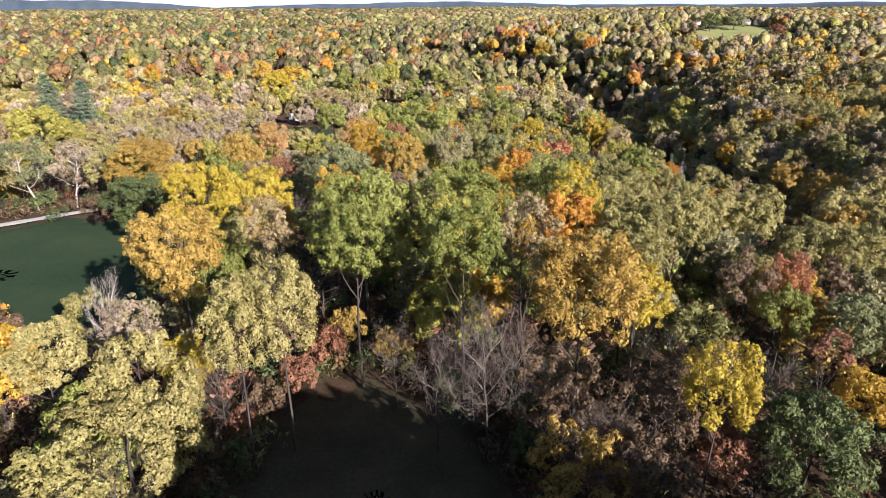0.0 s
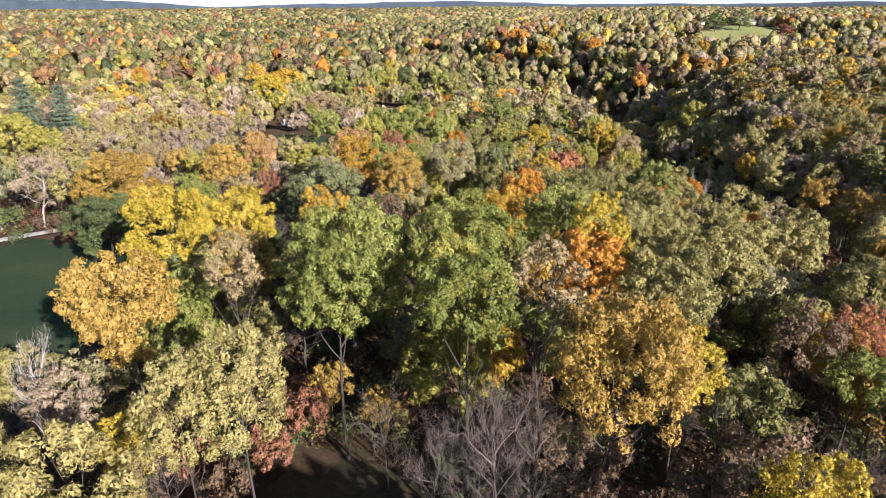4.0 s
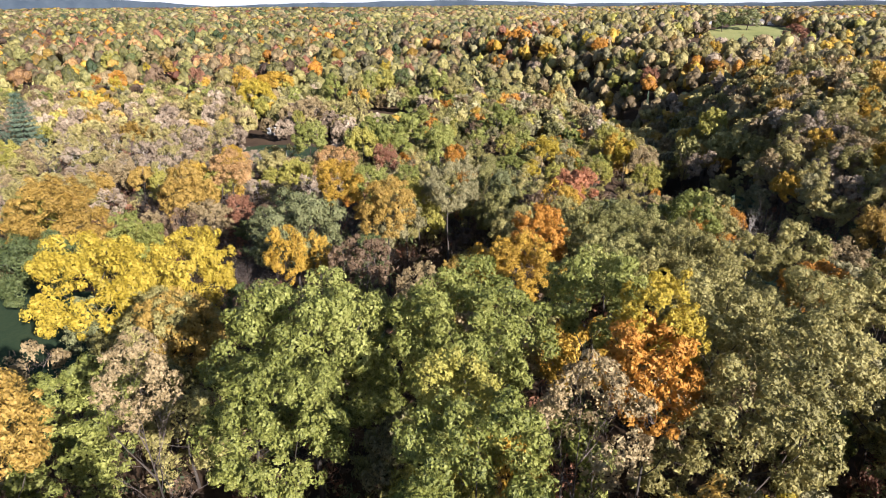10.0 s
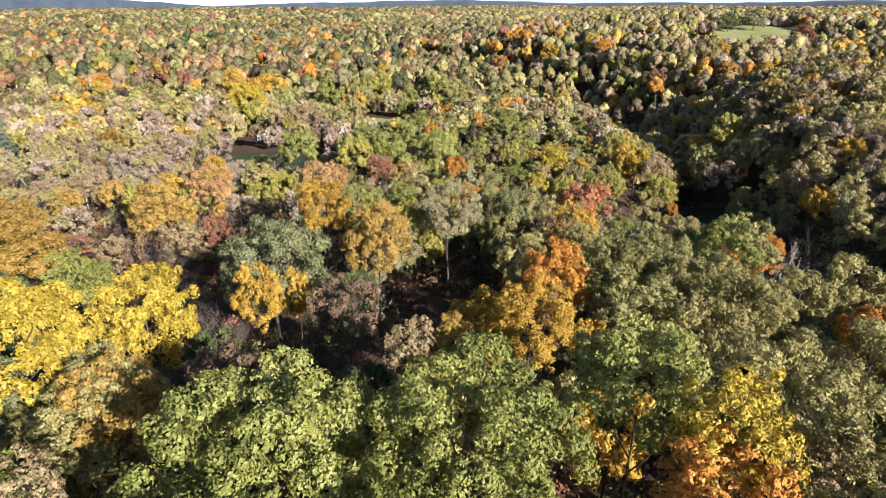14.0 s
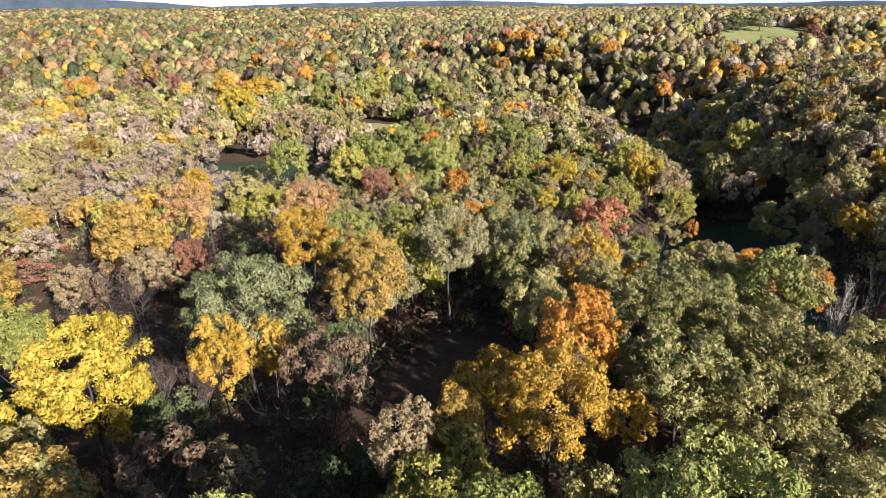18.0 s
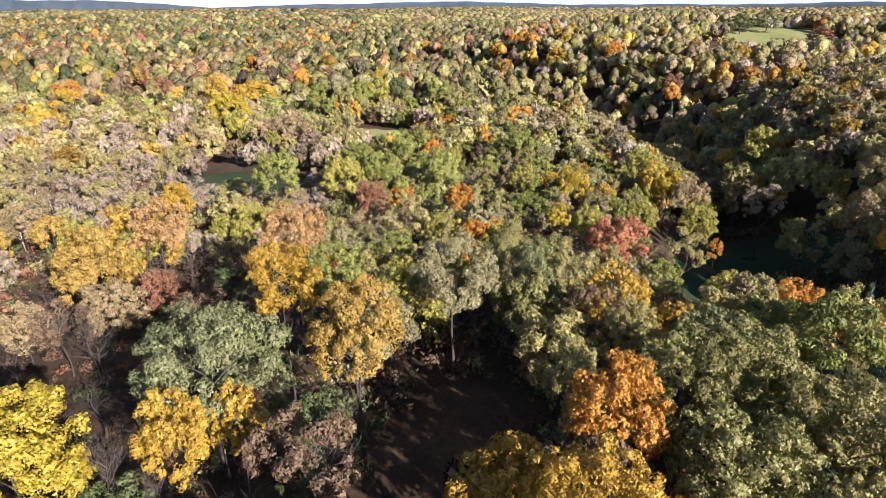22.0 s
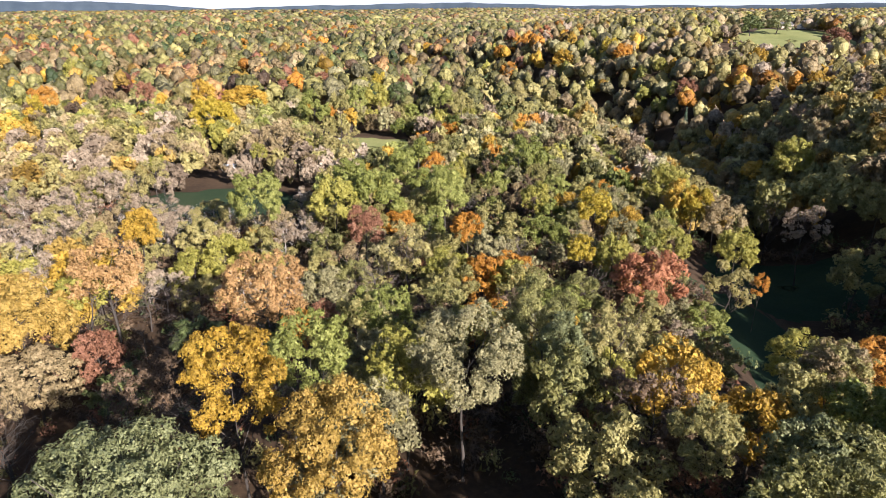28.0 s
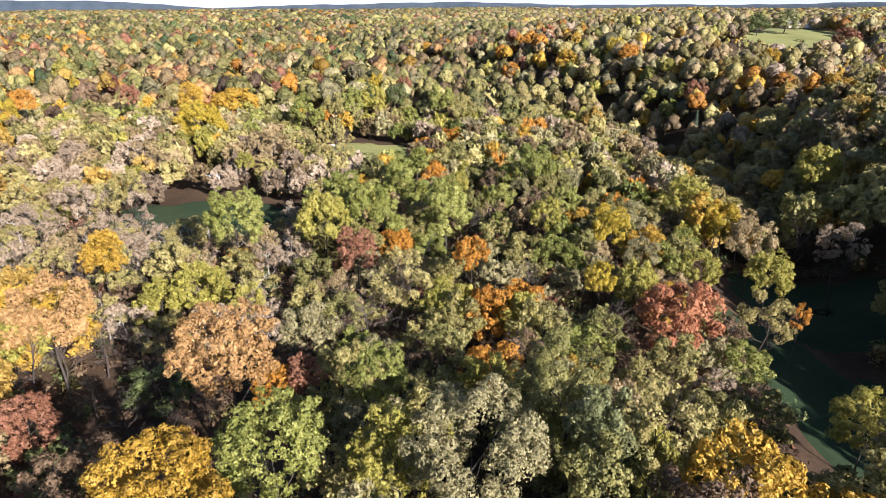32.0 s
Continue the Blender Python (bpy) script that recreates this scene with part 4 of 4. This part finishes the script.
def joined_woods(name, label, places, shapes, mats, seed):
    """Many trees of the same few shapes as one object; shapes have radius 1 and their top at 0."""
    rng = np.random.default_rng(seed)
    V, F, M, T, o = [], [], [], [], 0
    for x, y, high, wide, leaf in places:
        v, f = shapes[rng.integers(len(shapes))]
        a = rng.uniform(0, 6.283)
        c, s = math.cos(a), math.sin(a)
        rot = np.array([[c, s, 0], [-s, c, 0], [0, 0, 1]])
        V.append((v @ rot) * np.array([wide, wide, min(wide * rng.uniform(0.95, 1.4), high * 0.55)]) + np.array([x, y, h(x, y) + high]))
        F.append(f + o)
        o += len(v)
        M.append(np.full(len(f), KINDS.index(leaf)))
        T.append(np.full(len(f), rng.uniform(-0.65, 0.5)))
    me = mesh_from(name, np.vstack(V), np.vstack(F), list(mats.values()), np.concatenate(M), np.concatenate(T), smooth_shade=True)
    tagged(new(name, me), label, "woods", kind="stuff")


def spray_shapes(leaves, seed, boughs=11, sprigs=6):
    """Crowns of loose leaf sprays in clumps."""
    rng = np.random.default_rng(seed)
    out = []
    for k in range(10):
        pos, nor = crown_points(rng, leaves, boughs, sprigs, 0.12, 0.17 * (60 / (boughs * sprigs)) ** 0.4, 0.3)
        pos /= np.percentile(np.hypot(pos[:, 0], pos[:, 1]), 98)
        pos[:, 2] -= np.percentile(pos[:, 2], 99)
        out.append(cards(rng, pos, nor, math.sqrt(27.0 / len(pos)) * rng.uniform(0.6, 1.4, len(pos))))
    return out


def ball(level):
    bm = bmesh.new()
    bmesh.ops.create_icosphere(bm, subdivisions=level, radius=1.0)
    v, f = np.array([q.co[:] for q in bm.verts]), np.array([[q.index for q in p.verts] for p in bm.faces])
    bm.free()
    return v, f


def puff_shapes(seed, lumps, level, fringe, spray):
    """Far crowns: uneven leafy masses, open below, with loose sprays over them."""
    rng = np.random.default_rng(seed)
    base, tris = ball(level)
    out = []
    for k in range(12):
        V, F, o = [], [], 0
        for j in range(lumps):
            turn, off = 2.399 * j + rng.uniform(-0.4, 0.4), 0.0 if j == 0 else rng.uniform(0.42, 0.62)
            c = np.array([math.cos(turn) * off, math.sin(turn) * off, 0.18 if j == 0 else rng.uniform(-0.45, 0.25)])
            r = (0.95 if lumps == 1 else 0.62) if j == 0 else rng.uniform(0.34, 0.50)
            swell = 1.0
            for q, w in ((3.5, 0.15), (6.5, 0.12), (11.0, 0.08)):
                swell = swell + w * np.sin(q * (base @ unit(rng.normal(size=3))) + rng.uniform(0, 6)) * np.sin(q * (base @ unit(rng.normal(size=3))) + rng.uniform(0, 6))
            v = c + base * (r * swell)[:, None] * np.array([1, 1, rng.uniform(0.95, 1.2)])
            keep = v[tris].mean(1)[:, 2] > -0.6
            V.append(v)
            F.append(tris[keep] + o)
            o += len(v)
        V, F = np.vstack(V), np.vstack(F)
        tri = V[F[rng.integers(0, len(F), fringe)]]
        mix = rng.dirichlet((1, 1, 1), fringe)
        at = (tri * mix[:, :, None]).sum(1)
        n = unit(at + np.array([0, 0, 0.25]))
        v2, f2 = cards(rng, at * rng.uniform(0.98, 1.16, (fringe, 1)), unit(n + 0.38 * rng.normal(size=n.shape)), spray * rng.uniform(0.5, 1.25, fringe))
        F = np.vstack([F, f2 + len(V)])
        V = np.vstack([V, v2])
        V = V / np.percentile(np.hypot(V[:, 0], V[:, 1]), 97)
        V[:, 2] -= V[:, 2].max() - 0.02
        out.append((V, F))
    return out


def undergrowth(name, label, step, x0, x1, y0, y1, high, seed, colours, per):
    """Saplings and shrubs that close the gaps under the trees."""
    rng = np.random.default_rng(seed)
    x, y = scatter(rng, x0, x1, y0, y1, step)
    keep = (openness(x, y) > 1.03) & in_sight(x, y, 14)
    x, y = x[keep], y[keep]
    n = len(x)
    tall = rng.uniform(*high, n) * np.where((np.abs(x + 40) < 27) & (np.abs(y - 128) < 32), 0.55, 1.0)
    wide = tall * rng.uniform(0.35, 0.6, n) + 0.3
    idx = np.repeat(np.arange(n), per)
    e = unit(rng.normal(size=(n * per, 3)) + (0, 0, 0.3))
    r = rng.uniform(0.35, 1.0, (n * per, 1)) * (1 + 0.3 * np.sin(5 * np.arctan2(e[:, 1:2], e[:, 0:1]) + idx[:, None]))
    pos = e * r * np.stack([wide, wide, tall * 0.5], -1)[idx] + np.stack([x, y, land(x, y) + tall * 0.5], -1)[idx]
    v, f = cards(rng, pos, unit(e + 0.6 * rng.normal(size=e.shape)), wide[idx] * 2.1 / math.sqrt(per) * rng.uniform(0.6, 1.3, n * per))
    kind = rng.choice(len(colours), n)
    me = mesh_from(name, v, f, [LEAF[c] for c in colours], kind[idx], rng.uniform(-0.6, 0.3, n)[idx])
    tagged(new(name, me), label, "undergrowth", kind="stuff")


def shade_woods_behind():
    """Unseen woods added where the flight starts; heights set to shade the first clearing."""
    rng = np.random.default_rng(8)
    x, y = scatter(rng, -110, 110, -60, 70, 5.6)
    keep = (y < 23) | ((openness(x, y) > 1.05) & ~in_sight(x, y, 8))
    band = np.abs(0.785 * x + 0.62 * y - 22.5) < 14
    # Heights block the sun over clearing and lawn but stay out of view.
    tall = np.where(band, np.clip(np.minimum(0.445 * (0.62 * x - 0.785 * y + 39) + 11, 36.5 - 0.97 * y), 9.0, 27.0), np.where(x < -30, 19.0, 9.0))
    return [(px, py, q * rng.uniform(0.9, 1.05), rng.uniform(4.2, 5.4), palette(rng, px, py)[0]) for px, py, q in zip(x[keep], y[keep], tall[keep])]


spare = plant_woods()
# This first woodland is out of view, added to cast shade.
joined_woods("woods", "dense mixed autumn woodland in olive, tan and gold", shade_woods_behind(), spray_shapes(300, 51), MID_LEAF, 27)
undergrowth("undergrowth", "tangled brown and rust shrubs on the forest floor", 3.3, -110, 100, 26, 230, (1.2, 4.8), 61,
            ["brown", "brown", "russet", "deep", "brown", "deep", "olive"], 80)
joined_woods("woods", "dense mixed autumn woodland in olive, tan and gold", spare, spray_shapes(560, 52, 14, 7), MID_LEAF, 21)


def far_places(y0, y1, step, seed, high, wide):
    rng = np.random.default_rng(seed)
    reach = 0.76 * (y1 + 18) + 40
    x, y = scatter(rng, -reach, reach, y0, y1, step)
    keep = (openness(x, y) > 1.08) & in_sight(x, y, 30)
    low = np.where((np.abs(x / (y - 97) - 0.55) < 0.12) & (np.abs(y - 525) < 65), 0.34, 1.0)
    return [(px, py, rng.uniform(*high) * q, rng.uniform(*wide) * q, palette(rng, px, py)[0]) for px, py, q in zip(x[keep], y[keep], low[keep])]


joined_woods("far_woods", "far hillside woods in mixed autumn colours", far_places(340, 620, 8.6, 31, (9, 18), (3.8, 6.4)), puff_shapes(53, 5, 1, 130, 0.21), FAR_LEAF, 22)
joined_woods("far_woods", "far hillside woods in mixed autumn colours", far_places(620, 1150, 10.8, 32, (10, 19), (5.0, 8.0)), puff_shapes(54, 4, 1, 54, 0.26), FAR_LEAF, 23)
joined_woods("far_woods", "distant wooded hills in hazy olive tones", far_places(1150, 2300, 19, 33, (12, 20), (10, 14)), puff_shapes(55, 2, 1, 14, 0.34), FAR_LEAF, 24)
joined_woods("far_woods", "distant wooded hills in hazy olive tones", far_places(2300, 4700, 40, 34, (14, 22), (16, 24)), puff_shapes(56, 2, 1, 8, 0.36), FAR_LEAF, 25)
